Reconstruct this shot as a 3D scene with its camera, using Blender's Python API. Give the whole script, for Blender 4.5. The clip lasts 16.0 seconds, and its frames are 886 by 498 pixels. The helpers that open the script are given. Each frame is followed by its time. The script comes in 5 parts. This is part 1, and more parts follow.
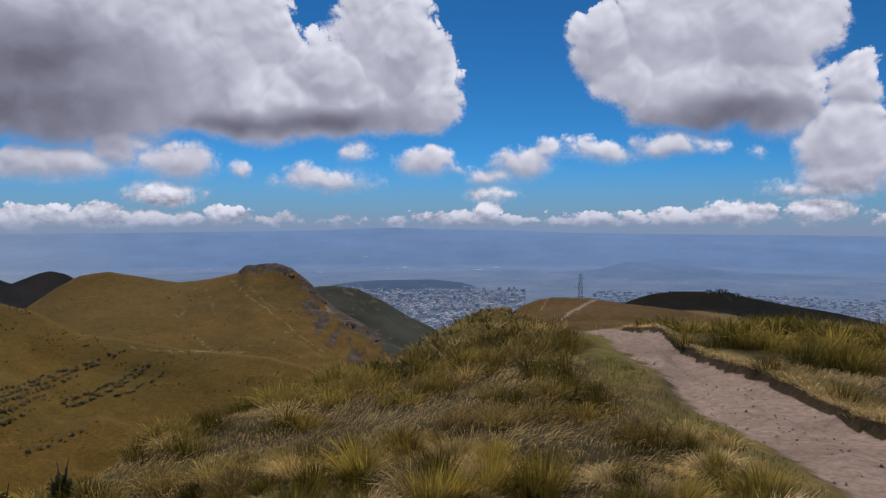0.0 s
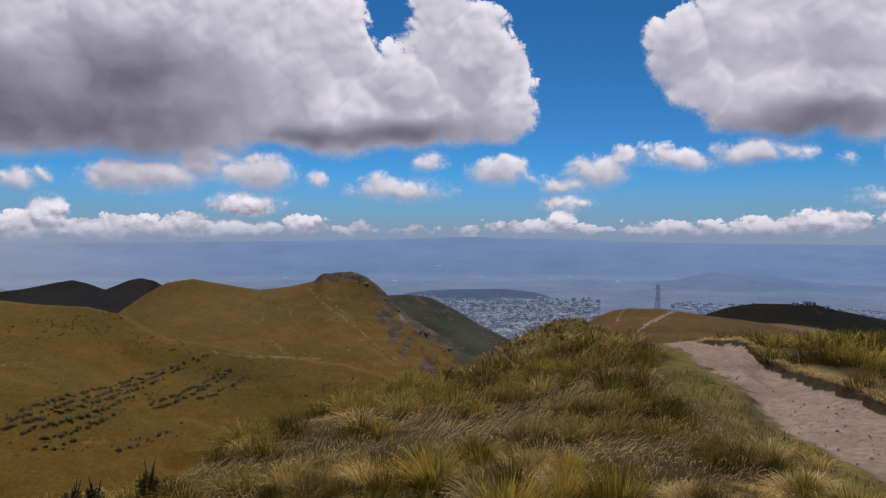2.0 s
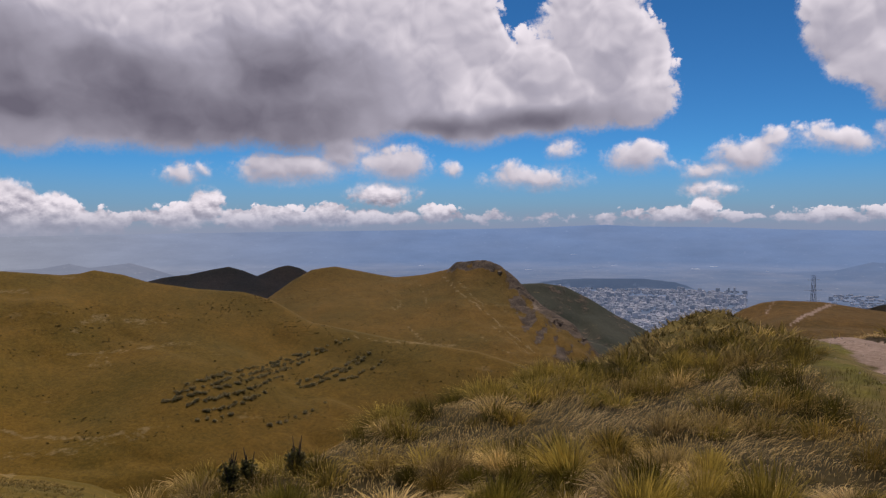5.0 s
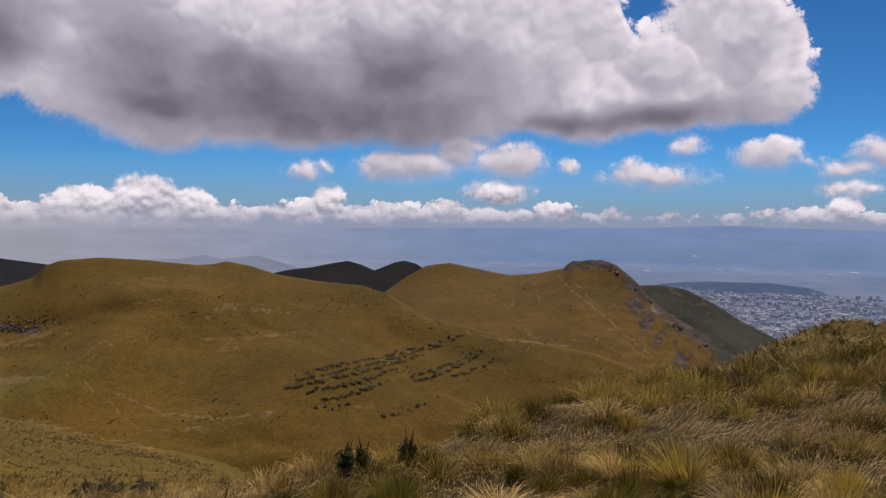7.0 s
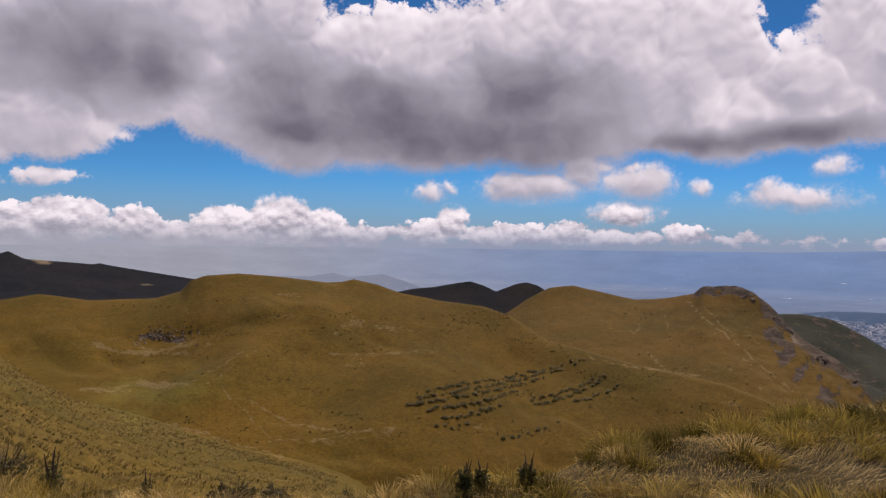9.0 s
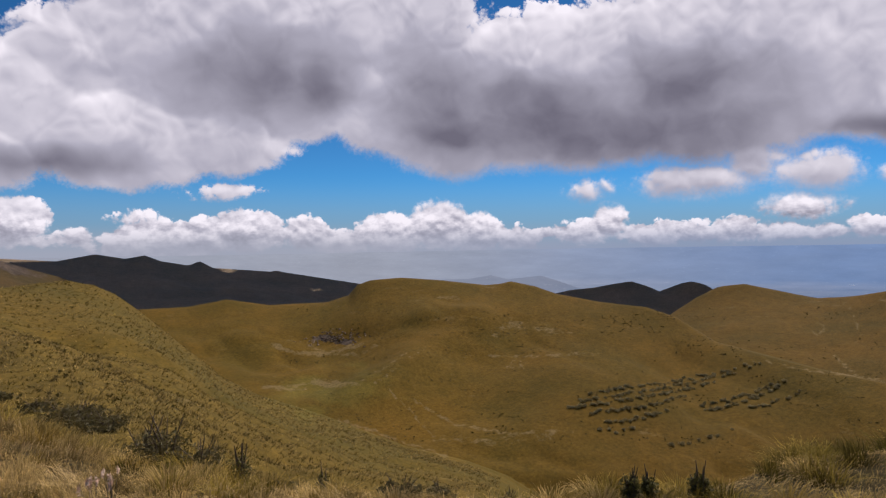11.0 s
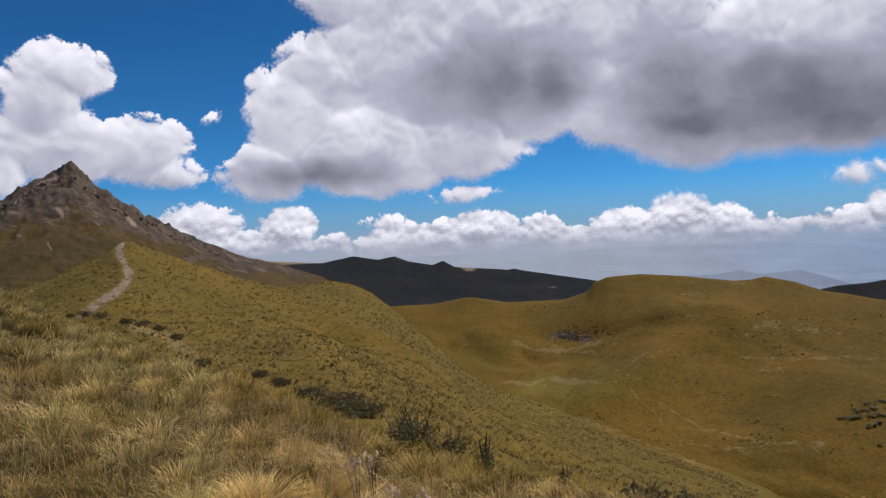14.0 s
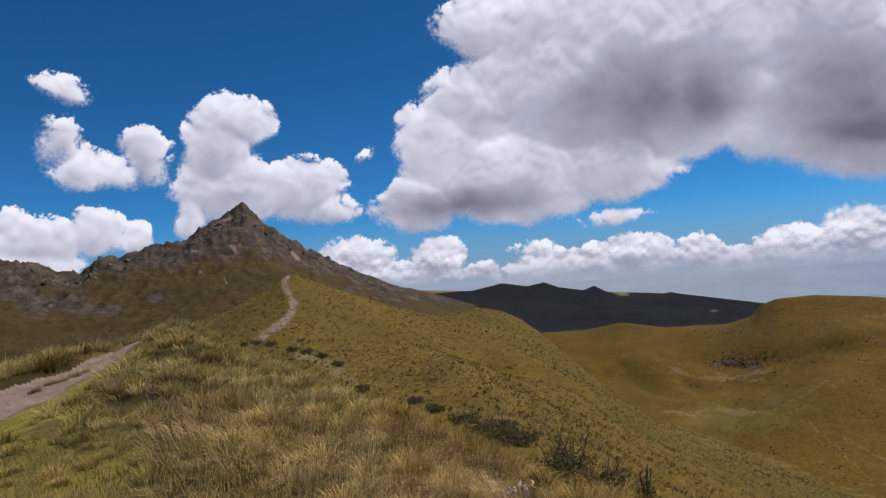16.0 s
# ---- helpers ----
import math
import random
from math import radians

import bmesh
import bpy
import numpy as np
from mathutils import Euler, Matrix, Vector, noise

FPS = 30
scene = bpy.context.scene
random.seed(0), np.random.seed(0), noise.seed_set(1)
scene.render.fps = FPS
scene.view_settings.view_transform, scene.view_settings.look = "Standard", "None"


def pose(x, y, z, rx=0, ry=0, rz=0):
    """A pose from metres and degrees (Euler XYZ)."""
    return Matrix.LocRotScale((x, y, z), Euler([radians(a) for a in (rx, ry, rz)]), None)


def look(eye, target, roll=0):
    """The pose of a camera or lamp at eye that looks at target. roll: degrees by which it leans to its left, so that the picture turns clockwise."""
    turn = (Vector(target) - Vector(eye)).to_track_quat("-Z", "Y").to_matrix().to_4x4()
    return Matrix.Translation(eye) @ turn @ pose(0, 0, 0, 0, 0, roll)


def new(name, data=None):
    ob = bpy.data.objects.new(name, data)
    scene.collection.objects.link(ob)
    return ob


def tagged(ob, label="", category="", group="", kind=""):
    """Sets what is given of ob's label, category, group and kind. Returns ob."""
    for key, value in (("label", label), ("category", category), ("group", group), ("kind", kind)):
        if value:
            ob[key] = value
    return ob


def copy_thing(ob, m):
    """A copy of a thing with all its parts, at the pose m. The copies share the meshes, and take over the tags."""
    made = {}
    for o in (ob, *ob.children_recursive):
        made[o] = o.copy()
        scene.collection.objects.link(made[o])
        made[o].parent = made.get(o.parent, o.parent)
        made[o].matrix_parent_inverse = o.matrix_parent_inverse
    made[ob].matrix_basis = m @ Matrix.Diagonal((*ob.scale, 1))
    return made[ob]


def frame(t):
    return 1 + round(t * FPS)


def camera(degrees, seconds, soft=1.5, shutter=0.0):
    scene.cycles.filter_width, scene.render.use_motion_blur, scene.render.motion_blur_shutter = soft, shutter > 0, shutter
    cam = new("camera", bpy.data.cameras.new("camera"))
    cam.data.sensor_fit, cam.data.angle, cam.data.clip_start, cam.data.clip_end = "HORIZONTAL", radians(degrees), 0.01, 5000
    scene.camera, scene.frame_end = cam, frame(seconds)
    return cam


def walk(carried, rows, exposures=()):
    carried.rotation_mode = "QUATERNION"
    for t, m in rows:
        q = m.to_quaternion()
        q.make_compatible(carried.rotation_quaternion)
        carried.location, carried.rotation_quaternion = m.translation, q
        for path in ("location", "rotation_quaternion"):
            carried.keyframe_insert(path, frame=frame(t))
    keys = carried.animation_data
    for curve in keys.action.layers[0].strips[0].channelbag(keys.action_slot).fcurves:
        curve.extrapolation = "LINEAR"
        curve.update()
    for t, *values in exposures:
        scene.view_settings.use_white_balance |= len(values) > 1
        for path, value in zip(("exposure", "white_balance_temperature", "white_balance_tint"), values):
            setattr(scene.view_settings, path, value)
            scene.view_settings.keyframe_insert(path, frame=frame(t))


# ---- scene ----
EYE = 2.4          # the lens above the ground at the walker's feet
FOV = 64.0

# ---- camera: one turn on the spot, from the city to the summit ----
cam = camera(FOV, 16.0, soft=1.3)
TURN = [(0.0, 0.0, -2.0, 0.0), (0.5, 1.49, -1.8, -0.05), (1.0, 3.0, -1.59, -0.08), (1.5, 4.45, -1.44, -0.08), (2.0, 5.89, -1.25, -0.02),
        (2.5, 7.45, -1.11, 0.05), (3.0, 9.04, -1.15, 0.14), (3.5, 10.77, -1.34, 0.21), (4.0, 12.61, -1.63, 0.27)]
TURN += [(6.5, 23.48, -2.52, -0.08), (7.0, 25.9, -2.35, -0.46), (7.5, 28.15, -1.98, -0.9), (8.0, 30.44, -1.43, -1.17), (8.5, 33.0, -1.02, -1.22),
         (9.0, 35.77, -0.77, -1.06)]
TURN += [(11.5, 51.56, -0.72, 1.08), (12.0, 54.71, -0.78, 1.38), (12.5, 57.83, -0.82, 1.64), (13.0, 61.0, -0.79, 1.86), (13.5, 64.16, -0.65, 2.11),
         (14.0, 67.22, -0.39, 2.3), (14.5, 70.15, -0.09, 2.64), (15.0, 73.38, 0.58, 3.09), (15.5, 76.65, 1.52, 3.53), (16.0, 79.23, 2.4, 3.84)]
walk(cam, [(t, pose(0.02, 0.02, EYE, 90 + p, r, y)) for t, y, p, r in TURN],
     exposures=[(0.0, -0.15, 6250, 10), (1.0, -0.13, 6500, 11), (2.0, -0.1, 6550, 12), (4.0, -0.12, 6750, 15), (7.5, -0.03, 6900, 18), (8.7, 0.0, 7000, 19), (11.5, 0.04, 6550, 13), (13.0, 0.07, 6500, 11), (14.0, 0.08, 6400, 10), (16.0, 0.0, 6250, 10)])

# ---- sun and sky ----
SUN_AZ, SUN_EL = 12.0, 55.0     # degrees to the left of the y axis, degrees up


def way(az, el):
    a, e = radians(az), radians(el)
    return Vector((-math.sin(a) * math.cos(e), math.cos(a) * math.cos(e), math.sin(e)))


sun = new("sun", bpy.data.lights.new("sun", "SUN"))
sun.data.energy, sun.data.angle, sun.data.color = 4.6, radians(0.55), (1.0, 0.93, 0.82)
sun.matrix_world = look(way(SUN_AZ, SUN_EL) * 200, (0, 0, 0))
sun.matrix_world.translation = way(SUN_AZ, SUN_EL) * 200


class Net:
    """Short hand for node trees."""

    def __init__(self, tree):
        self.t = tree

    def node(self, kind, ins=(), **props):
        n = self.t.nodes.new(kind)
        for k, v in props.items():
            if k == "op":
                n.operation = v
            elif k == "dtype":
                n.data_type = v
            elif k == "blend":
                n.blend_type = v
            elif k == "attr":
                n.attribute_name = v
            elif k == "dims":
                n.noise_dimensions = v
            elif k == "feature":
                n.feature = v
            elif k == "interp":
                n.interpolation_type = v
            elif k == "clamp":
                n.use_clamp = v
        for i, v in (ins.items() if isinstance(ins, dict) else enumerate(ins)):
            if v is None:
                continue
            if isinstance(v, bpy.types.NodeSocket):
                self.t.links.new(v, n.inputs[i])
            else:
                n.inputs[i].default_value = v
        return n

    def math(self, op, *ins, clamp=False):
        return self.node("ShaderNodeMath", ins, op=op, clamp=clamp).outputs[0]

    def vec(self, op, *ins):
        n = self.node("ShaderNodeVectorMath", op=op)
        for i, v in enumerate(ins):
            if isinstance(v, bpy.types.NodeSocket):
                self.t.links.new(v, n.inputs[i])
            else:
                n.inputs[i].default_value = v
        return n.outputs["Value"] if op in ("LENGTH", "DOT_PRODUCT") else n.outputs[0]

    def noise(self, vector, scale, detail=4.0, rough=0.55, lac=2.0):
        n = self.node("ShaderNodeTexNoise", {"Vector": vector, "Scale": scale, "Detail": detail, "Roughness": rough, "Lacunarity": lac})
        return n.outputs[0], n.outputs[1]

    def remap(self, v, a, b, c=0.0, d=1.0, smooth=False):
        return self.node("ShaderNodeMapRange", [v, a, b, c, d], interp="SMOOTHSTEP" if smooth else "LINEAR").outputs[0]

    def mix(self, fac, a, b, blend="MIX"):
        n = self.node("ShaderNodeMix", dtype="RGBA", blend=blend)
        for i, v in ((0, fac), (6, a), (7, b)):
            if isinstance(v, bpy.types.NodeSocket):
                self.t.links.new(v, n.inputs[i])
            else:
                n.inputs[i].default_value = v if i == 0 else (*v, 1) if len(v) == 3 else v
        return n.outputs[2]


# Cumulus over the valley: heaps as (azimuth, elevation, half width, half height) in degrees
GREAT_CLOUD = [(1.6, 10.4, 3.3, 3.3), (3.6, 13.0, 4.0, 4.6), (6.0, 15.6, 2.9, 3.7), (9.0, 11.2, 4.2, 3.6), (8.1, 9.7, 7.6, 3.2), (14.3, 9.3, 7.2, 3.5), (20.5, 13.7, 7.1, 7.1),
    (14.6, 14.8, 3.3, 3.6), (27.6, 12.4, 11.2, 7.2), (38.4, 11.2, 10.9, 6.2), (45.2, 9.9, 9.1, 5.1), (50.8, 11.5, 6.3, 4.2), (57.1, 13.1, 6.6, 4.5)]
WEST_CLOUD = [(78.5, 10.3, 3.8, 4.3), (75.5, 13.3, 4.6, 3.1), (80.2, 6.7, 3.0, 2.4), (72.5, 7.8, 7.9, 4.0), (67.0, 14.7, 8.0, 6.5), (66.3, 8.4, 7.2,
    3.4), (59.6, 12.8, 6.7, 5.1), (51.5, 11.5, 6.8, 5.4), (46.1, 10.0, 9.0, 5.3), (37.2, 11.7, 12.7, 6.5), (70.3, 17.3, 3.3, 2.7), (81.1, 5.8, 3.4,
    1.9), (60.3, 17.2, 15.5, 6.4), (74.8, 19.8, 3.7, 2.5)]
EAST_CLOUD = [(-13.4, 13.9, 3.4, 3.1), (-14.9, 11.5, 3.0, 2.9), (-18.2, 14.2, 6.1, 4.4), (-23.3, 14.5, 5.7, 4.2), (-20.2, 10.4, 6.8, 3.6), (-25.3,
    9.2, 3.7, 3.0), (-18.1, 6.3, 2.9, 0.8), (-29.3, 5.8, 3.3, 3.1), (-30.2, 9.6, 1.9, 1.9), (-29.6, 3.8, 3.8, 2.0), (-27.5, 2.7, 3.4, 0.9), (-27.9,
    1.1, 2.1, 0.9)]
PUFFS = [(24.7, 6.3, 2.5, 1.6), (27.8, 4.5, 4.7, 1.1), (20.6, 4.8, 2.8, 1.3), (21.4, 2.4, 2.4, 0.8), (16.0, 4.1, 0.8, 0.5), (9.3, 3.5, 3.7, 0.9), (7.1, 5.6, 1.2, 0.8),
    (1.3, 4.9, 2.5, 1.1), (-0.9, 4.6, 1.2, 0.5), (-3.9, 3.9, 2.2, 0.7), (-6.6, 5.0, 2.5, 1.2), (-8.6, 6.0, 1.9, 0.9), (-12.6, 5.7, 3.0, 0.8), (-17.9, 6.1, 3.4, 0.8), (-3.7, 2.5, 1.8, 0.5),
    (-23.8, 5.5, 0.5, 0.4), (30.0, 4.3, 3.3, 1.2), (24.8, 5.6, 2.1, 1.4), (36.8, 3.8, 1.0, 0.7), (35.1, 4.2, 0.7, 0.6), (37.0, 3.7, 1.8, 0.6)]
LOW_PUFFS = [(66.1, 3.9, 2.4, 0.6), (72.0, 2.0, 1.4, 0.4), (86.0, 2.3, 2.8, 1.6), (79.5, 1.9, 2.1, 1.6), (83.2, 0.6, 5.1, 1.0), (85.2, 10.3, 0.3, 0.25), (106.9, 15.2, 1.1, 0.55),
    (107.2, 11.8, 1.1, 1.5), (106.0, 9.6, 1.7, 1.4), (103.8, 9.4, 1.9, 1.1), (101.5, 10.6, 1.5, 1.7), (94.7, 13.2, 2.5, 1.8), (96.3, 11.1, 2.6, 2.7), (95.0, 8.0, 4.7, 2.7), (90.7, 7.9, 3.9, 2.4),
    (88.3, 6.2, 2.4, 1.1), (98.4, 5.9, 1.3, 1.8), (109.0, 4.6, 3.6, 1.7), (110.2, 5.2, 1.4, 1.6), (105.1, 4.9, 2.3, 1.5), (102.3, 4.4, 1.0, 1.2), (110.1, 2.9, 4.2, 1.6)]
BANK = [(31.0, 0.4, 1.5, 0.9), (28.8, 0.4, 1.5, 0.7), (25.9, 0.7, 1.5, 0.9), (22.8, 0.4, 2.1, 0.6), (17.0, 0.7, 1.6, 0.7), (-3.6, 1.0, 1.0, 1.0), (-1.0, 0.5, 2.3, 0.5),
    (-12.4, 0.4, 2.9, 0.4), (-18.3, 0.5, 2.7, 0.6), (-22.7, 0.9, 2.6, 0.8), (37.0, 0.7, 1.7, 0.9), (35.1, 1.6, 1.3, 1.3), (26.1, 0.7, 1.4, 0.8), (22.6, 0.3, 2.6, 0.5)]
WEST_BANK = [(70.4, -0.2, 3.6, 2.0), (67.1, 0.6, 2.4, 1.5), (63.9, 0.9, 3.2, 1.7), (59.1, 0.7, 1.8, 1.3), (56.4, 0.0, 2.3, 0.9), (52.3, 0.7, 3.0, 1.6), (48.5, 1.3, 2.7, 2.1),
    (45.8, 0.7, 2.3, 1.7), (42.4, 0.1, 1.7, 0.8), (37.4, 0.5, 1.8, 0.8), (31.9, 0.3, 2.0, 0.8), (28.8, 0.6, 1.9, 0.7)]
SHADE = [(28.8, 8.4, 9.4, 2.9), (36.0, 8.1, 11.1, 3.2), (34.8, 8.1, 15.7, 3.3), (41.8, 11.4, 8.5, 2.5), (58.1, 12.2, 4.4, 3.3), (14.6, 7.8, 7.3, 1.2), (62.5, 12.5, 7.9, 4.5),
    (39.3, 9.5, 13.7, 4.4), (29.7, 11.2, 8.8, 4.6), (77.5, 5.8, 7.6, 1.3), (48.5, 11.2, 5.8, 4.9), (-21.5, 8.1, 7.1, 1.4), (10.1, 8.1, 8.7, 1.2), (47.8, 8.8, 5.3, 2.2)]


def cloud_group():
    """Depth into the heaped clouds, in degrees, at a place (azimuth, elevation, 0) of the sky."""
    g = bpy.data.node_groups.new("cloud_depth", "ShaderNodeTree")
    g.interface.new_socket("Place", in_out="INPUT", socket_type="NodeSocketVector")
    g.interface.new_socket("Depth", in_out="OUTPUT", socket_type="NodeSocketFloat")
    n = Net(g)
    place = n.node("NodeGroupInput").outputs[0]
    depth = None
    for a, e, w, h in GREAT_CLOUD + WEST_CLOUD + EAST_CLOUD + [(a, e, 1.15 * w, 1.3 * h) for a, e, w, h in PUFFS] + LOW_PUFFS + BANK + WEST_BANK:
        q = n.vec("LENGTH", n.node("ShaderNodeVectorMath", [place, (1 / w, 1 / h, 0), (-a / w, -e / h, 0)], op="MULTIPLY_ADD").outputs[0])
        d = n.math("MULTIPLY_ADD", q, -min(w, h), min(w, h))
        depth = d if depth is None else n.node("ShaderNodeMath", [depth, d, 0.25], op="SMOOTH_MAX").outputs[0]
    g.links.new(depth, n.node("NodeGroupOutput").inputs[0])
    return g


world = bpy.data.worlds.new("sky")
world.use_nodes = True
scene.world = world
world.node_tree.nodes.clear()
w = Net(world.node_tree)
nishita = w.node("ShaderNodeTexSky")
nishita.sky_type, nishita.sun_disc = "NISHITA", False
nishita.sun_elevation, nishita.sun_rotation = radians(SUN_EL), radians(-SUN_AZ)
nishita.altitude, nishita.air_density, nishita.dust_density, nishita.ozone_density = 4000, 1.0, 0.6, 3.0
direction = w.node("ShaderNodeTexCoord").outputs["Generated"]
xyz = w.node("ShaderNodeSeparateXYZ", [direction]).outputs
azimuth = w.math("MULTIPLY", w.math("ARCTAN2", w.math("MULTIPLY", xyz[0], -1.0), xyz[1]), 57.29578)
elevation = w.math("MULTIPLY", w.math("ARCSINE", xyz[2]), 57.29578)
place = w.node("ShaderNodeCombineXYZ", [azimuth, elevation, 0.0]).outputs[0]


def warp(p, scale, amount, detail, shift):
    c = w.noise(w.vec("ADD", p, (shift, shift * 0.7, 0)), scale, detail)[1]
    c = w.vec("SUBTRACT", c, (0.5, 0.5, 0.5))
    return w.node("ShaderNodeVectorMath", [c, (amount, amount * 0.8, 0.0), p], op="MULTIPLY_ADD").outputs[0]


low = w.remap(elevation, 0.5, 7.0, 0.0, 1.0)          # far clouds are smaller


def between(k, a, b):
    n = w.node("ShaderNodeMix", dtype="VECTOR")
    for i, v in ((0, k), (4, a), (5, b)):
        w.t.links.new(v, n.inputs[i])
    return n.outputs[1]


smooth_heap = between(low, warp(place, 0.9, 0.7, 1.0, 5.0), warp(place, 0.3, 2.4, 1.0, 11.0))


def lobes(p, parts):
    """Rounded heads, at several sizes, as swellings of the clouds' outline in degrees."""
    total = None
    for scale, amount in parts:
        v = w.node("ShaderNodeTexVoronoi", {"Vector": p, "Scale": scale, "Randomness": 1.0})
        k = w.math("MULTIPLY_ADD", v.outputs["Distance"], -amount, amount * 0.48)
        total = k if total is None else w.math("ADD", total, k)
    return total


BIG, SMALL = ((0.42, 1.5), (1.05, 0.75), (2.6, 0.36)), ((1.5, 0.7), (3.6, 0.32))


def heads(p, fine):
    a, b_ = (BIG, SMALL) if fine else (BIG[:2], SMALL[:1])
    n = w.node("ShaderNodeMix", [low], dtype="FLOAT")
    w.t.links.new(lobes(p, b_), n.inputs[2])
    w.t.links.new(lobes(p, a), n.inputs[3])
    return n.outputs[0]


ragged = warp(smooth_heap, 1.5, 0.35, 4.0, 3.0)
group = cloud_group()


def depth_at(p):
    n = w.t.nodes.new("ShaderNodeGroup")
    n.node_tree = group
    w.t.links.new(p, n.inputs[0])
    return n.outputs[0]


swell = w.remap(elevation, 6.0, 10.0, 0.22, 0.5, smooth=True)
upper = w.vec("ADD", smooth_heap, (-0.15, 0.55, 0.0))
core, core_up = depth_at(smooth_heap), depth_at(upper)
tops = w.math("MULTIPLY", w.remap(w.math("SUBTRACT", core, core_up), -0.35, 0.3, 0.3, 1.0), w.remap(core, -1.0, 0.1))   # heads rise above, bases are level
depth = w.math("ADD", w.math("ADD", core, w.math("MULTIPLY", heads(ragged, True), tops)), swell)
depth = w.math("ADD", depth, w.math("MULTIPLY", w.math("SUBTRACT", w.noise(place, 3.5, 5.0, 0.6)[0], 0.5), w.math("MULTIPLY_ADD", low, 0.45, 0.45)))
within = w.math("ADD", w.math("ADD", core, w.math("MULTIPLY", heads(smooth_heap, False), tops)), swell)
above = w.math("ADD", w.math("ADD", core_up, w.math("MULTIPLY", heads(upper, False), tops)), swell)
# beyond the part of the sky that is seen, loose cumulus goes on all round
loose = w.math("MULTIPLY_ADD", w.noise(place, 0.055, 5.0)[0], 22.0, -12.3)
outside = w.math("MAXIMUM", w.remap(w.math("ABSOLUTE", w.math("SUBTRACT", azimuth, 39.0)), 78.0, 90.0), w.remap(elevation, 20.0, 30.0))
loose = w.math("SUBTRACT", loose, w.math("MULTIPLY", w.math("SUBTRACT", 1.0, outside), 40.0))
# the long low bank of cumulus over the far side of the valley
crowd = w.noise(w.vec("MULTIPLY", place, (1.0, 1.5, 1.0)), 0.42, 6.0, 0.58)[0]
bank = w.math("SUBTRACT", w.math("SUBTRACT", w.math("MULTIPLY_ADD", crowd, 3.4, -1.3), w.remap(azimuth, 28.0, 8.0, 0.0, 0.22)), w.math("MULTIPLY", w.math("ABSOLUTE", w.math("SUBTRACT", elevation, 0.35)), 0.75))
crowd_up = w.noise(w.vec("MULTIPLY", w.vec("ADD", place, (-0.1, 0.4, 0.0)), (1.0, 1.5, 1.0)), 0.42, 6.0, 0.58)[0]
depth = w.math("MAXIMUM", w.math("MAXIMUM", depth, loose), bank)
lit = w.math("SUBTRACT", within, above)                    # positive on sides turned up to the sun
soft = w.math("MULTIPLY", w.remap(lit, -0.6, 0.5, 1.0, 0.2), w.remap(elevation, 1.0, 9.0, 0.45, 1.0))   # ragged, thin undersides and firm tops
wisp = w.math("MULTIPLY", w.math("MULTIPLY", w.remap(elevation, 8.5, 6.5), w.remap(elevation, 1.5, 2.8)), w.remap(azimuth, 60.0, 45.0))     # small loose puffs, thin and half dissolved
soft = w.math("MULTIPLY_ADD", wisp, 0.7, soft)
cover = w.node("ShaderNodeMapRange", [depth, -0.05, soft, 0.0, 1.0], interp="SMOOTHSTEP").outputs[0]
rim = w.remap(within, 0.1, 2.4, 1.0, 0.0, smooth=True)     # thin edges let the sun through
lump = w.noise(smooth_heap, 0.16, 3.0, 0.5)[0]
shade = None
for a, e, rw, rh in SHADE:
    q = w.vec("LENGTH", w.node("ShaderNodeVectorMath", [smooth_heap, (1 / rw, 1 / rh, 0), (-a / rw, -e / rh, 0)], op="MULTIPLY_ADD").outputs[0])
    q = w.remap(q, 0.0, 1.55, 1.0, 0.0, smooth=True)
    shade = q if shade is None else w.node("ShaderNodeMath", [shade, q, 0.3], op="SMOOTH_MAX").outputs[0]
shade = w.math("MINIMUM", shade, 1.0)
clear = w.math("MULTIPLY_ADD", w.math("SUBTRACT", 1.0, shade), 0.4, w.math("MULTIPLY_ADD", rim, 0.55, 0.05))       # billows show where the sun reaches them
bright = w.math("MULTIPLY_ADD", w.math("MULTIPLY", lit, clear), 0.42, 0.73)
bright = w.math("ADD", bright, w.math("MULTIPLY", rim, 0.1))
curl = w.noise(w.vec("MULTIPLY", smooth_heap, (0.8, 1.0, 1.0)), 0.3, 4.0, 0.5)[0]
bright = w.math("ADD", bright, w.math("MULTIPLY", w.math("SUBTRACT", curl, 0.5), 0.42))
bright = w.math("ADD", bright, w.math("MULTIPLY", w.math("MULTIPLY", w.math("SUBTRACT", crowd, crowd_up), 2.2), w.remap(elevation, 3.5, 1.5)))
bright = w.math("ADD", bright, w.math("MULTIPLY", w.math("SUBTRACT", lump, 0.5), 0.35))
bright = w.math("SUBTRACT", bright, w.math("MULTIPLY", wisp, 0.06))
bright = w.math("SUBTRACT", bright, w.math("MULTIPLY", shade, 0.63), clamp=True)
ramp = w.node("ShaderNodeValToRGB", [bright])
ramp.color_ramp.elements[0].position, ramp.color_ramp.elements[0].color = 0.0, (1.5, 1.46, 1.95, 1)
ramp.color_ramp.elements[1].position, ramp.color_ramp.elements[1].color = 1.0, (9.0, 8.8, 9.6, 1)
mid = ramp.color_ramp.elements.new(0.5)
mid.color = (4.2, 4.2, 5.1, 1)
blue = w.mix(1.0, nishita.outputs[0], (0.21, 0.61, 0.86), "MULTIPLY")
blue = w.mix(w.remap(elevation, 4.0, 16.0, 0.0, 1.0), blue, w.mix(1.0, blue, (0.75, 0.88, 0.91), "MULTIPLY"))    # thin, dark air at this height
haze = w.remap(elevation, 5.5, 0.2, 0.0, 1.0, smooth=True)
blue = w.mix(w.math("MULTIPLY", haze, 0.75), blue, (2.2, 3.0, 4.2))
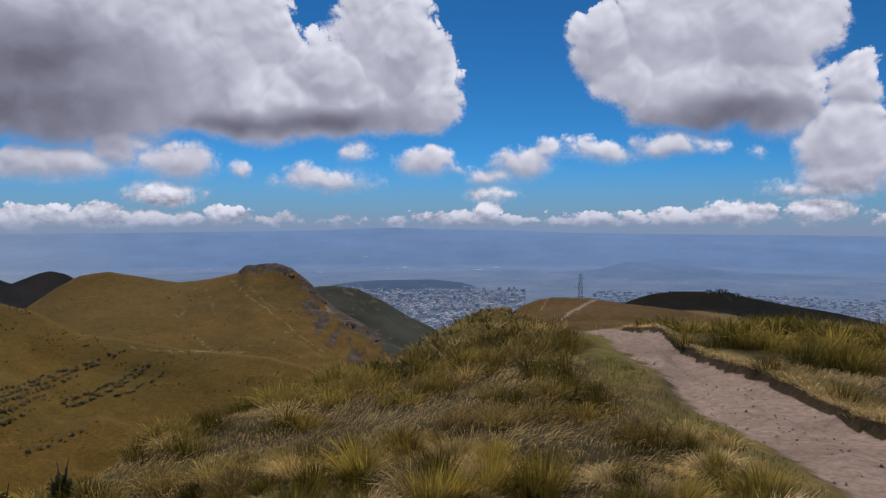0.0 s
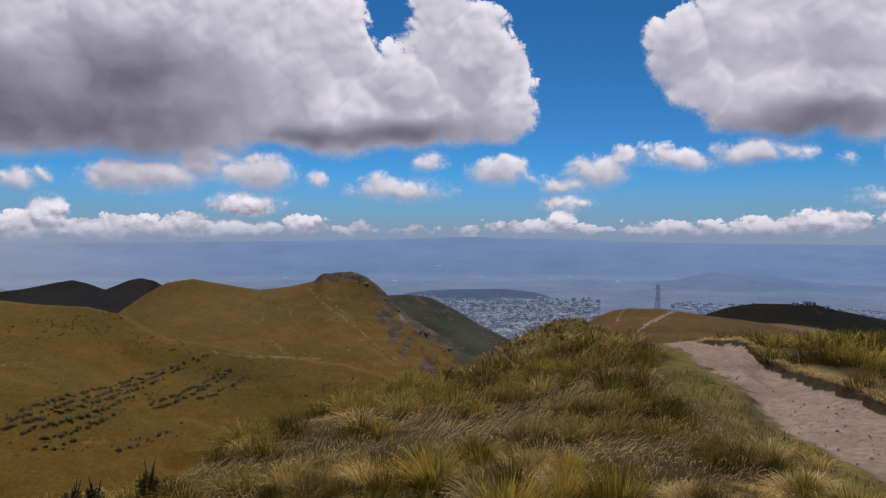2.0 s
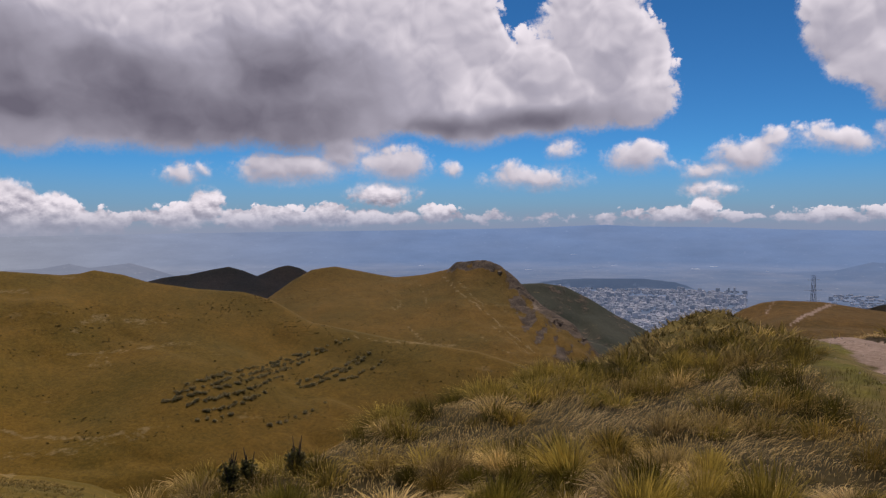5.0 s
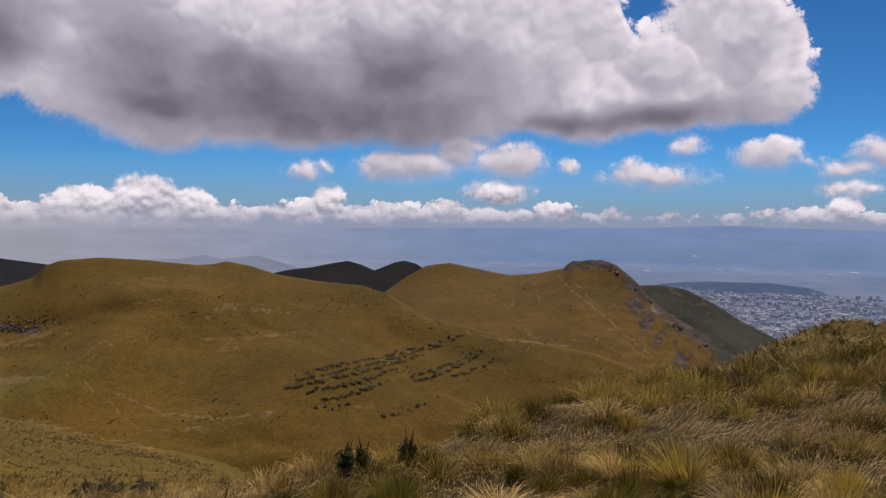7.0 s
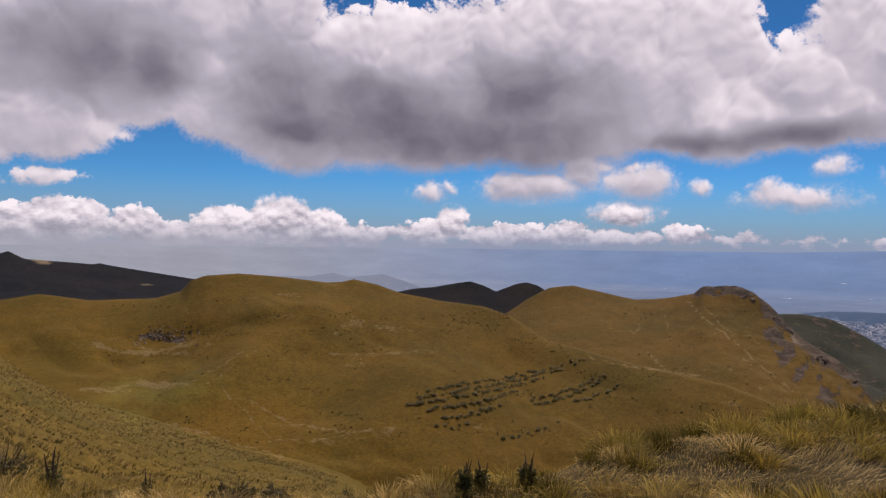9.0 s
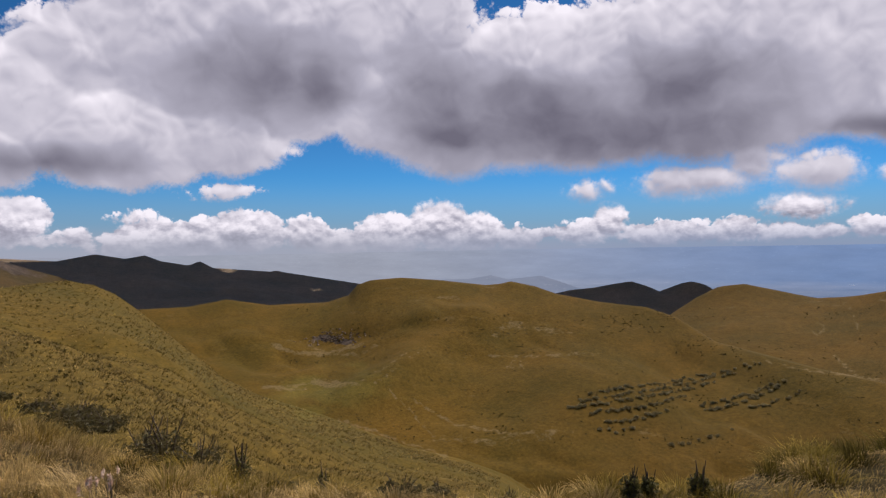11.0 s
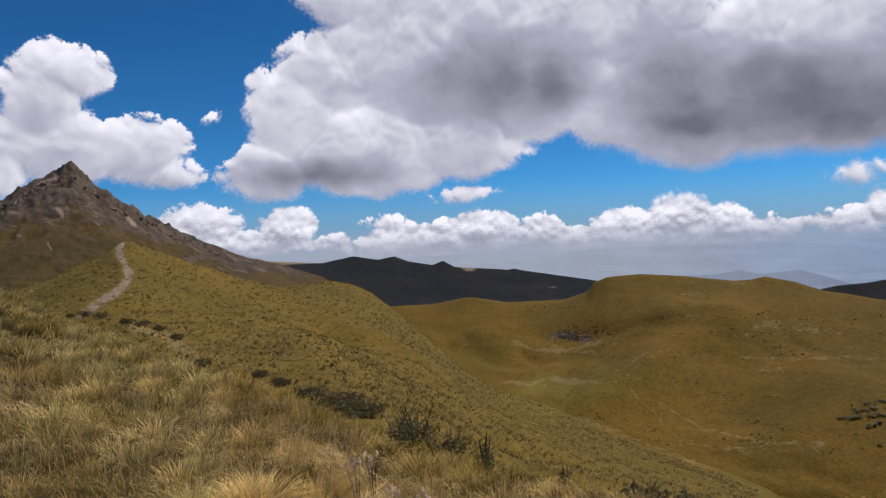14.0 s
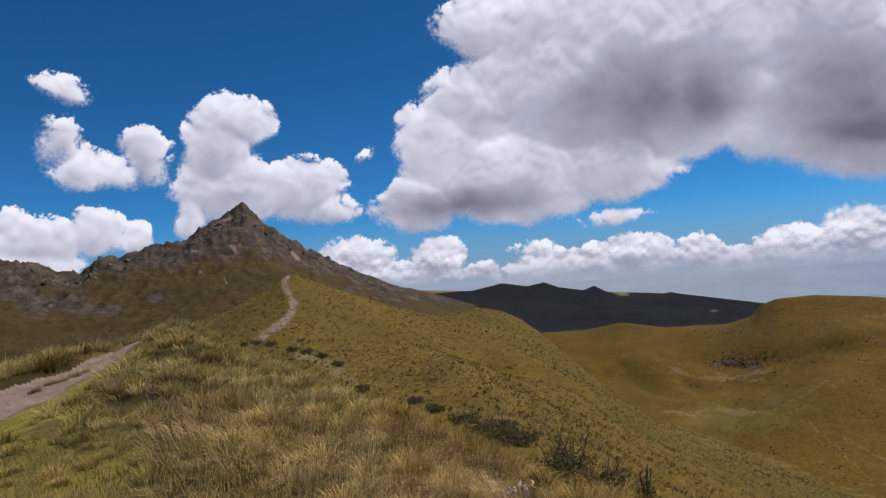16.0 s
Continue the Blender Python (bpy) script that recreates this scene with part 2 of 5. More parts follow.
sky_colour = w.mix(cover, blue, ramp.outputs[0])
# far cloud and land drown in the bright air over the valley
veil = w.remap(elevation, 1.7, -0.8, 0.0, 0.92, smooth=True)
sky_colour = w.mix(veil, sky_colour, w.mix(w.remap(azimuth, 28.0, 56.0), (2.5, 3.1, 4.5), (3.45, 3.75, 4.65)))
background = w.node("ShaderNodeBackground", [sky_colour, 0.1])
w.t.links.new(background.outputs[0], w.node("ShaderNodeOutputWorld").inputs[0])
world.cycles.sampling_method, world.cycles.sample_map_resolution = "MANUAL", 512

# ---- materials ----


def material(name):
    m = bpy.data.materials.new(name)
    m.use_nodes = True
    m.node_tree.nodes.clear()
    n = Net(m.node_tree)
    out = n.node("ShaderNodeOutputMaterial")
    return m, n, out


def principled(n, out, colour, rough=0.85, bump=None, strength=0.5, distance=0.1, spec=0.25):
    b = n.node("ShaderNodeBsdfPrincipled", {"Roughness": rough, "Specular IOR Level": spec})
    if isinstance(colour, bpy.types.NodeSocket):
        n.t.links.new(colour, b.inputs["Base Color"])
    else:
        b.inputs["Base Color"].default_value = (*colour, 1)
    if bump is not None:
        k = n.node("ShaderNodeBump", {"Strength": strength, "Distance": distance, "Height": bump})
        n.t.links.new(k.outputs[0], b.inputs["Normal"])
    n.t.links.new(b.outputs[0], out.inputs[0])
    return b


def ground_material():
    """Grassed upland: tint, rock and bare soil come from the shape of the land."""
    m, n, out = material("upland_ground")
    p = n.node("ShaderNodeTexCoord").outputs["Object"]
    tint = n.node("ShaderNodeAttribute", attr="tint").outputs["Color"]
    rock = n.node("ShaderNodeAttribute", attr="rock").outputs["Fac"]
    soil = n.node("ShaderNodeAttribute", attr="soil").outputs["Fac"]
    bare = n.node("ShaderNodeAttribute", attr="bare").outputs["Fac"]
    big = n.noise(p, 0.012, 5.0, 0.6)[0]
    mid = n.noise(p, 0.11, 7.0, 0.68)[0]
    fine = n.noise(p, 2.3, 8.0, 0.7)[0]
    c = n.mix(n.remap(big, 0.35, 0.68), n.mix(1.0, tint, (0.8, 0.86, 0.8), "MULTIPLY"), n.mix(1.0, tint, (1.18, 1.08, 0.95), "MULTIPLY"))
    c = n.mix(n.remap(mid, 0.35, 0.65), n.mix(1.0, c, (0.86, 0.88, 0.84), "MULTIPLY"), n.mix(1.0, c, (1.1, 1.08, 1.05), "MULTIPLY"))
    c = n.mix(n.remap(fine, 0.3, 0.7), n.mix(1.0, c, (0.6, 0.6, 0.55), "MULTIPLY"), n.mix(1.0, c, (1.35, 1.3, 1.2), "MULTIPLY"))
    grain = n.noise(p, 0.45, 5.0, 0.75)[0]
    c = n.mix(n.remap(grain, 0.3, 0.7), n.mix(1.0, c, (0.62, 0.65, 0.6), "MULTIPLY"), n.mix(1.0, c, (1.32, 1.27, 1.18), "MULTIPLY"))
    # bleached scars where the turf is thin, and dark low scrub
    scar = n.remap(n.noise(n.vec("MULTIPLY", p, (1.0, 1.0, 4.0)), 0.03, 11.0, 0.8)[0], 0.6, 0.66)
    c = n.mix(n.math("MULTIPLY", scar, 0.45), c, (0.19, 0.135, 0.06))
    scrub = n.remap(n.noise(n.vec("MULTIPLY", p, (1.0, 1.0, 2.5)), 0.12, 10.0, 0.85)[0], 0.62, 0.66)
    c = n.mix(n.math("MULTIPLY", scrub, 0.7), c, (0.03, 0.03, 0.014))
    thin = n.noise(p, 0.16, 9.0, 0.78)[0]
    patch = n.remap(n.math("MULTIPLY_ADD", n.math("SUBTRACT", thin, 0.5), 2.6, bare), 0.42, 0.62)
    patch = n.math("MULTIPLY", patch, n.remap(bare, 0.02, 0.2))
    c = n.mix(n.math("MULTIPLY", patch, 0.55), c, n.mix(n.remap(grain, 0.3, 0.7), (0.12, 0.085, 0.035), (0.26, 0.19, 0.095)))
    stone = n.noise(n.vec("MULTIPLY", p, (1.0, 1.0, 0.35)), 0.06, 10.0, 0.72)[0]
    rc = n.mix(n.remap(stone, 0.35, 0.62), (0.018, 0.014, 0.0115), (0.125, 0.093, 0.071))
    rc = n.mix(n.remap(n.noise(p, 0.035, 8.0, 0.7)[0], 0.6, 0.68), rc, (0.22, 0.17, 0.125))
    rc = n.mix(n.math("MULTIPLY", n.remap(grain, 0.35, 0.6), 0.6), rc, n.mix(1.0, rc, (0.35, 0.34, 0.34), "MULTIPLY"))
    edge = n.remap(n.math("ADD", rock, n.math("MULTIPLY", n.math("SUBTRACT", stone, 0.5), 1.6)), 0.4, 0.6)
    c = n.mix(edge, c, rc)
    grit = n.noise(p, 9.0, 6.0, 0.65)[0]
    sc = n.mix(n.remap(grit, 0.3, 0.7), (0.15, 0.102, 0.082), (0.29, 0.212, 0.172))
    sc = n.mix(n.math("MULTIPLY", n.remap(n.noise(p, 0.9, 4.0)[0], 0.45, 0.65), 0.5), sc, (0.13, 0.093, 0.07))
    ragged = n.math("ADD", n.math("MULTIPLY", n.math("SUBTRACT", mid, 0.5), 0.6), n.math("MULTIPLY", n.math("SUBTRACT", n.noise(p, 1.2, 8.0, 0.68)[0], 0.5), 2.1))
    wear = n.remap(n.math("ADD", soil, ragged), 0.36, 0.64)
    c = n.mix(wear, c, sc)
    relief = n.math("ADD", n.math("ADD", mid, n.math("MULTIPLY", grain, 0.3)), n.math("MULTIPLY", fine, 0.12))
    relief = n.math("ADD", relief, n.math("MULTIPLY", wear, n.math("MULTIPLY", n.math("ADD", grit, n.math("MULTIPLY", n.noise(p, 3.1, 4.0)[0], 2.0)), 0.035)))
    relief = n.math("ADD", relief, n.math("MULTIPLY", edge, n.math("MULTIPLY", n.math("ADD", stone, n.math("MULTIPLY", grain, 0.25)), 5.0)))
    principled(n, out, c, 0.95, relief, 0.4, 1.4, 0.1)
    return m


def far_material():
    """Land tens of times farther off than the hills: its own colour, and lit air painted in as emission."""
    m, n, out = material("far_land")
    p = n.node("ShaderNodeTexCoord").outputs["Object"]
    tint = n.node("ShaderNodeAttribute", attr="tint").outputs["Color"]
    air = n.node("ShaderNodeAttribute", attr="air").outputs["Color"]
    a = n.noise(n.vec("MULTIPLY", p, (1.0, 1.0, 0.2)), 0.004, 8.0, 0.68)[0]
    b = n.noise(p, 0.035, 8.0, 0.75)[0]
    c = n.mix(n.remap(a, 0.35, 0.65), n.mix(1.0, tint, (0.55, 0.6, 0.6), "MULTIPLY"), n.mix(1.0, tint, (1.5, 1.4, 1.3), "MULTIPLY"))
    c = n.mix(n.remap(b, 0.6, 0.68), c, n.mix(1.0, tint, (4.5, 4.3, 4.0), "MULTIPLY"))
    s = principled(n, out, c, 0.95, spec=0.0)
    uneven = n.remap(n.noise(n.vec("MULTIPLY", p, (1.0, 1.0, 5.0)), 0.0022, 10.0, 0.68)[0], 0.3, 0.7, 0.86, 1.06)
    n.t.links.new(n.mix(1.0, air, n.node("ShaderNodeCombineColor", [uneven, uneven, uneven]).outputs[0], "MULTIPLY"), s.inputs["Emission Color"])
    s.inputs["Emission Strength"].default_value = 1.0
    return m


def grass_material(name, straw, green, dark, glow=0.35):
    m, n, out = material(name)
    g = n.node("ShaderNodeNewGeometry")
    thing = n.node("ShaderNodeObjectInfo").outputs["Random"]
    island = g.outputs["Random Per Island"]
    place = n.noise(g.outputs["Position"], 0.7, 4.0)[0]
    own = n.node("ShaderNodeAttribute", attr="tone").outputs["Fac"]      # clumps of a joined sheet carry their own tone
    one = n.node("ShaderNodeMix", [n.math("GREATER_THAN", own, 0.0)], dtype="FLOAT")
    n.t.links.new(thing, one.inputs[2])
    n.t.links.new(own, one.inputs[3])
    thing = one.outputs[0]
    k = n.math("ADD", n.math("MULTIPLY", thing, 0.9), n.math("MULTIPLY", island, 0.35))
    k = n.math("ADD", k, n.math("MULTIPLY", n.math("SUBTRACT", place, 0.5), 1.5))
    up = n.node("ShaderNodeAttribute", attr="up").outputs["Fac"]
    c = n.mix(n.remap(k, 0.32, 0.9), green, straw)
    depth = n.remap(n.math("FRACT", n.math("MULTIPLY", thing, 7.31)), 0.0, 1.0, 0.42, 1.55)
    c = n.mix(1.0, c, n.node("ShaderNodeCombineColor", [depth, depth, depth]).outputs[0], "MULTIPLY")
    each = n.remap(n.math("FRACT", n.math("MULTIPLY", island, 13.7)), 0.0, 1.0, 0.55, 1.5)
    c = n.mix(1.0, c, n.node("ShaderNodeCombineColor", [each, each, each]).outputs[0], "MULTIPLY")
    # shade among the stems painted in: blades darken towards the root
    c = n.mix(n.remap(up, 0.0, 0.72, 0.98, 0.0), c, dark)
    b = n.node("ShaderNodeBsdfPrincipled", {"Base Color": c, "Roughness": 0.75, "Specular IOR Level": 0.06})
    t = n.node("ShaderNodeBsdfTranslucent", {"Color": c})
    x = n.node("ShaderNodeMixShader", {0: glow, 1: b.outputs[0], 2: t.outputs[0]})
    n.t.links.new(x.outputs[0], out.inputs[0])
    return m


def leaf_material(name, dark, light):
    m, n, out = material(name)
    g = n.node("ShaderNodeNewGeometry")
    tone = n.math("ADD", n.math("MULTIPLY", g.outputs["Random Per Island"], 0.7), n.math("MULTIPLY", n.node("ShaderNodeObjectInfo").outputs["Random"], 0.3))
    c = n.mix(tone, dark, light)
    b = n.node("ShaderNodeBsdfPrincipled", {"Base Color": c, "Roughness": 0.6, "Specular IOR Level": 0.15})
    t = n.node("ShaderNodeBsdfTranslucent", {"Color": c})
    n.t.links.new(n.node("ShaderNodeMixShader", {0: 0.4, 1: b.outputs[0], 2: t.outputs[0]}).outputs[0], out.inputs[0])
    return m


def speckled(name, a, b, scale=6.0, rough=0.8, bump=0.3, random_tone=0.0, spec=0.25):
    m, n, out = material(name)
    p = n.node("ShaderNodeTexCoord").outputs["Object"]
    f = n.noise(p, scale, 7.0, 0.65)[0]
    k = n.remap(f, 0.32, 0.68)
    if random_tone:
        r = n.node("ShaderNodeNewGeometry").outputs["Random Per Island"]
        k = n.math("ADD", n.math("MULTIPLY", k, 1 - random_tone), n.math("MULTIPLY", r, random_tone))
    principled(n, out, n.mix(k, a, b), rough, f, bump, 0.3 / scale, spec)
    return m


GROUND = ground_material()
FAR = far_material()
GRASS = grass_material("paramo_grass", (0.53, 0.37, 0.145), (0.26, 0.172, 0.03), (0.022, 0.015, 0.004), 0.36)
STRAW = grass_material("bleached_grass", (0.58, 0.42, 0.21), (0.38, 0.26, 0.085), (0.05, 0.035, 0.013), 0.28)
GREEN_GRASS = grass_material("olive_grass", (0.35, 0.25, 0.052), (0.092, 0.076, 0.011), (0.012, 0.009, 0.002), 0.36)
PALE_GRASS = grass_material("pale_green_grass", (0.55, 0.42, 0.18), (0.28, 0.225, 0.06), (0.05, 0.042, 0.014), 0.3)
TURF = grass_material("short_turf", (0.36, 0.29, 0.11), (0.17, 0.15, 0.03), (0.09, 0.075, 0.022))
STONE = speckled("dark_stone", (0.042, 0.031, 0.022), (0.25, 0.185, 0.132), 0.5, 0.95, 0.8, spec=0.1)
GRAVEL = speckled("track_gravel", (0.17, 0.125, 0.105), (0.38, 0.31, 0.26), 9.0, 0.95, 0.5, 0.5, 0.1)
LEAF = leaf_material("dull_green_leaf", (0.055, 0.052, 0.018), (0.15, 0.13, 0.045))
GREY_LEAF = leaf_material("grey_green_leaf", (0.06, 0.05, 0.02), (0.15, 0.122, 0.055))
SCRUB_LEAF = leaf_material("scrub_leaf", (0.045, 0.034, 0.012), (0.11, 0.083, 0.028))
PLANT_LEAF = leaf_material("planted_leaf", (0.17, 0.145, 0.07), (0.36, 0.295, 0.15))
TWIG = speckled("brown_twig", (0.05, 0.035, 0.025), (0.12, 0.09, 0.07), 20.0)
PETAL = speckled("pale_pink_petal", (0.62, 0.42, 0.31), (0.84, 0.64, 0.5), 30.0, 0.7, 0.0, 0.5)
# pale blue: the haze before the pylon is painted into its colour
STEEL = speckled("hazed_steel", (0.26, 0.31, 0.4), (0.34, 0.39, 0.48), 1.0, 0.6)
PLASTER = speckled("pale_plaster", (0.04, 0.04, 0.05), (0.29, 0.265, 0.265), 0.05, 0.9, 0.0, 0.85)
PLASTER.node_tree.nodes["Principled BSDF"].inputs["Emission Color"].default_value = (0.13, 0.19, 0.31, 1)     # lit air before the far city, painted as emission
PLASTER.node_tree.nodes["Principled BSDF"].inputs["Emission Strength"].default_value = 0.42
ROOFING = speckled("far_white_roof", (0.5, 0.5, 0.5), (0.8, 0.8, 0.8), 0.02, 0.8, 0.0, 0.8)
# haze painted as glow, which lifts the roofs' unlit sides
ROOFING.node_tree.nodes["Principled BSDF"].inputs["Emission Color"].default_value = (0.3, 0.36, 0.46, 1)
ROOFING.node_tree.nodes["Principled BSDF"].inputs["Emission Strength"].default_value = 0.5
WHITE_WALL = speckled("white_wall", (0.5, 0.5, 0.5), (0.7, 0.7, 0.68), 1.0)
CLOUD = speckled("white_cloud", (0.8, 0.8, 0.82), (0.88, 0.88, 0.88), 0.01, 1.0)

# ---- the lie of the land ----
TABLE = np.random.RandomState(7).rand(256, 256)


def vnoise(x, y):
    xi, yi = np.floor(x).astype(int), np.floor(y).astype(int)
    u, v = x - xi, y - yi
    u, v = u * u * (3 - 2 * u), v * v * (3 - 2 * v)
    a, b, c, d = TABLE[xi % 256, yi % 256], TABLE[(xi + 1) % 256, yi % 256], TABLE[xi % 256, (yi + 1) % 256], TABLE[(xi + 1) % 256, (yi + 1) % 256]
    return (a * (1 - u) + b * u) * (1 - v) + (c * (1 - u) + d * u) * v - 0.5


def fbm(x, y, octaves=5, gain=0.5, ridged=False):
    total, amp = 0.0, 1.0
    for o in range(octaves):
        k = vnoise(x * 2.03 ** o + 17.3 * o, y * 2.03 ** o - 9.1 * o)
        total = total + amp * ((0.5 - 2 * np.abs(k)) if ridged else k)
        amp *= gain
    return total


# Each hill: its skyline as (azimuth, elevation, distance), then where its foot shows (distance, elevation), the fall of its face and of its back
KNOLL = [(9, -16, 40), (5, -11.5, 45), (3.5, -10.6, 50), (0.8, -8.9, 55), (-1.2, -7.9, 58), (-3.0, -7.0, 60), (-4.8, -6.85, 62), (-6.0, -7.2, 62), (-8, -8.2, 60), (-12, -12, 55)]
SHOULDER = [(-3, -12, 220), (-5.0, -7.7, 230), (-6.2, -6.7, 235), (-7.6, -6.1, 240), (-8.9, -5.87, 240), (-11.6, -5.85, 245), (-14.2, -6.2, 250), (-17.2, -6.5, 255),
            (-18.5, -6.65, 260), (-24, -7.6, 260), (-40, -9.5, 260)]
STATION_HILL = [(-11, -8, 540), (-13.6, -6.5, 545), (-14.8, -6.0, 550), (-16.3, -5.47, 550), (-18.0, -5.2, 550), (-20.8, -5.12, 550), (-21.7, -5.05, 550), (-23.2, -5.45, 550),
                (-26.2, -5.97, 545), (-29.1, -6.3, 540), (-32.1, -6.9, 530), (-42, -8.5, 520)]
CRAG_HILL = [(40, -9, 980), (31, -6.2, 980), (28.6, -4.5, 990), (27.2, -3.75, 1000), (25.3, -3.42, 1000), (22.8, -3.97, 1000), (20.4, -4.4, 990), (18.3, -4.2, 960), (16.2, -3.83, 920),
             (15.6, -3.3, 905), (13.4, -3.2, 890), (11.9, -3.66, 870), (10.8, -4.55, 850), (9.8, -5.7, 830), (8.7, -6.85, 800), (6.2, -8.3, 740), (4.6, -10.1, 690), (2.5, -12.5, 660), (-2, -19, 640)]
GREEN_HILL = [(16, -7, 1250), (11.9, -5.3, 1260), (10.1, -5.02, 1280), (8.7, -4.97, 1290), (6.9, -5.25, 1290), (5.1, -6.13, 1270), (2.9, -7.44, 1240), (0.9, -8.35, 1220), (-2, -10.2, 1200), (-8, -13, 1200)]
TWIN_KNOBS = [(50, -8, 1280), (43, -5.2, 1280), (39.5, -4.33, 1280), (38.2, -4.05, 1280), (36.4, -3.87, 1280), (34.7, -3.52, 1285), (33.5, -3.34, 1290), (32.4, -3.67, 1285), (31.4, -4.12, 1280),
              (29.8, -3.48, 1270), (29.0, -3.32, 1265), (28.1, -3.55, 1260), (27.2, -4.1, 1250), (25, -5.4, 1240), (20, -8, 1230)]
BROW_HILL = [(88, -9, 760), (80, -6.2, 760), (71.8, -4.85, 760), (68.2, -4.78, 755), (65.4, -4.35, 750), (62.2, -4.9, 740), (57.7, -4.8, 730), (56.0, -4.3, 722), (55.3, -3.5, 720), (54.3, -3.12, 715),
             (51.8, -2.92, 710), (48.5, -3.17, 700), (45, -3.62, 690), (43.8, -3.55, 688), (42.9, -3.34, 686), (41.0, -3.72, 680), (39.2, -4.37, 670), (36.0, -4.98, 650), (32.4, -5.35, 630),
             (30.2, -6.1, 610), (27.3, -7.9, 580), (20.4, -9.5, 520), (13.8, -10.55, 480), (8.9, -12.1, 450), (4, -15, 440), (-4, -22, 430)]
DARK_RIDGE = [(98, 0.5, 1500), (90, 0.3, 1480), (85.3, 0.0, 1450), (81.2, -0.83, 1420), (77.0, -1.15, 1400), (74.5, -0.68, 1390), (72.5, -1.04, 1380), (71.2, -0.8, 1380), (70.1, -1.25, 1370),
              (68.1, -1.63, 1360), (67.3, -1.32, 1360), (66.3, -1.88, 1350), (62.0, -2.27, 1330), (61.6, -2.17, 1330), (61.1, -2.31, 1325), (55.4, -3.32, 1300), (50, -4.2, 1290), (40, -8, 1280)]
TRAIL_RIDGE = [(112, -8, 120), (104, -3.6, 130), (101, -2.5, 140), (99.6, -2.15, 143), (98.2, -1.9, 146), (96.4, -1.4, 150), (94.8, -0.6, 155), (92.9, 0.15, 160), (91.7, 1.05, 165), (91.0, 1.18, 168), (89.3, 0.4, 180),
               (86.7, -0.68, 200), (83.2, -2.05, 225), (80.3, -2.92, 245), (78.3, -2.7, 255), (76.2, -2.58, 262), (74.6, -2.95, 268), (73.2, -3.65, 272), (71.7, -4.86, 276), (68.1, -8.15, 280),
               (65.6, -10.4, 284), (63.2, -11.8, 290), (58.0, -13.7, 300), (54.9, -15.0, 310), (51.6, -16.3, 320), (46.6, -17.5, 330), (43.4, -18.6, 340), (38, -21.5, 340)]
SUMMIT = [(170, -1, 800), (135, 2.2, 820), (118, 3.0, 840), (111.1, 3.02, 850), (108.9, 2.76, 850), (107.7, 2.06, 850), (106.3, 2.0, 850), (104.6, 3.04, 850), (103.7, 2.87, 850), (101.7, 3.73, 860),
          (98.9, 3.95, 870), (98.1, 4.86, 880), (96.8, 5.46, 890), (96.0, 5.86, 895), (94.65, 6.8, 900), (94.2, 6.4, 900), (93.3, 5.3, 900), (92.4, 4.65, 905), (91.8, 4.12, 910), (90.1, 3.13, 920),
          (87.5, 1.71, 940), (85.3, 0.57, 960), (83.1, -0.4, 980), (80.4, -1.1, 1000), (76, -2.6, 1050), (72, -6.5, 1100), (68, -14, 1100)]
CONES = [(56, -4, 3600), (48.2, -3.12, 3600), (46.3, -3.12, 3600), (44.5, -2.82, 3600), (43.2, -3.17, 3600), (41.4, -2.98, 3600), (40.5, -2.88, 3600), (39.2, -3.3, 3600), (37.5, -3.9, 3600), (34, -4.6, 3600)]
CITY_HILL = [(12, -5.4, 2900), (8.3, -4.92, 2850), (6.7, -4.7, 2820), (4.7, -4.62, 2800), (0.9, -4.56, 2800), (-1.4, -4.84, 2790), (-3.5, -5.4, 2780), (-4.8, -5.6, 2770), (-7.6, -5.3, 2800), (-9.8, -5.18, 2820),
             (-14, -5.12, 2850), (-18, -5.25, 2850), (-24, -5.6, 2850), (-30, -6, 2850)]
HAZE_HILL = [(-4, -4.2, 3700), (-8, -3.95, 3700), (-12.4, -3.6, 3700), (-14.6, -2.95, 3700), (-19.2, -3.2, 3700), (-22.4, -3.6, 3700), (-30, -3.9, 3700), (-45, -4.0, 3700)]
FAR_RANGE = [(150, -0.9, 4820), (60, -0.9, 4820), (40, -0.75, 4820), (21, -0.62, 4820), (10.1, -0.5, 4820), (6.5, -0.36, 4820), (3.8, -0.26, 4820), (1.1, -0.4, 4820), (-5.3, -0.49, 4820), (-9.8, -0.66, 4820),
             (-18.3, -0.77, 4820), (-32, -0.82, 4820), (-80, -0.9, 4820)]

HILLS = {  # skyline, foot distance, foot elevation, bend of the face, fall of the back, roughness of the surface
    "grassy_knoll": (KNOLL, 22, -11.5, 1.0, 0.5, 0.004), "grassy_shoulder": (SHOULDER, 90, -11, 0.9, 0.3, 0.003), "station_hill": (STATION_HILL, 300, -10, 0.9, 0.35, 0.003),
    "crag_hill": (CRAG_HILL, 560, -13, 0.95, 0.5, 0.007), "green_hill": (GREEN_HILL, 850, -12, 0.9, 0.4, 0.006), "dark_knob_ridge": (TWIN_KNOBS, 1000, -8, 0.9, 0.4, 0.003),
    "brow_hill": (BROW_HILL, 380, -17.5, 1.05, 0.35, 0.004), "dark_far_ridge": (DARK_RIDGE, 800, -7, 0.9, 0.4, 0.003), "trail_ridge": (TRAIL_RIDGE, 16, -15, 1.0, 0.62, 0.004),
    "rocky_summit": (SUMMIT, 330, -7.5, 0.85, 0.6, 0.008), "volcanic_cones": (CONES, 3000, -5.5, 1.0, 0.3, 0.001), "city_hill": (CITY_HILL, 2350, -6.3, 0.8, 0.1, 0.001),
    "hazy_hill": (HAZE_HILL, 3000, -4.75, 1.0, 0.1, 0.001), "far_range": (FAR_RANGE, 4300, -3.0, 0.9, 0.3, 0.0008)}
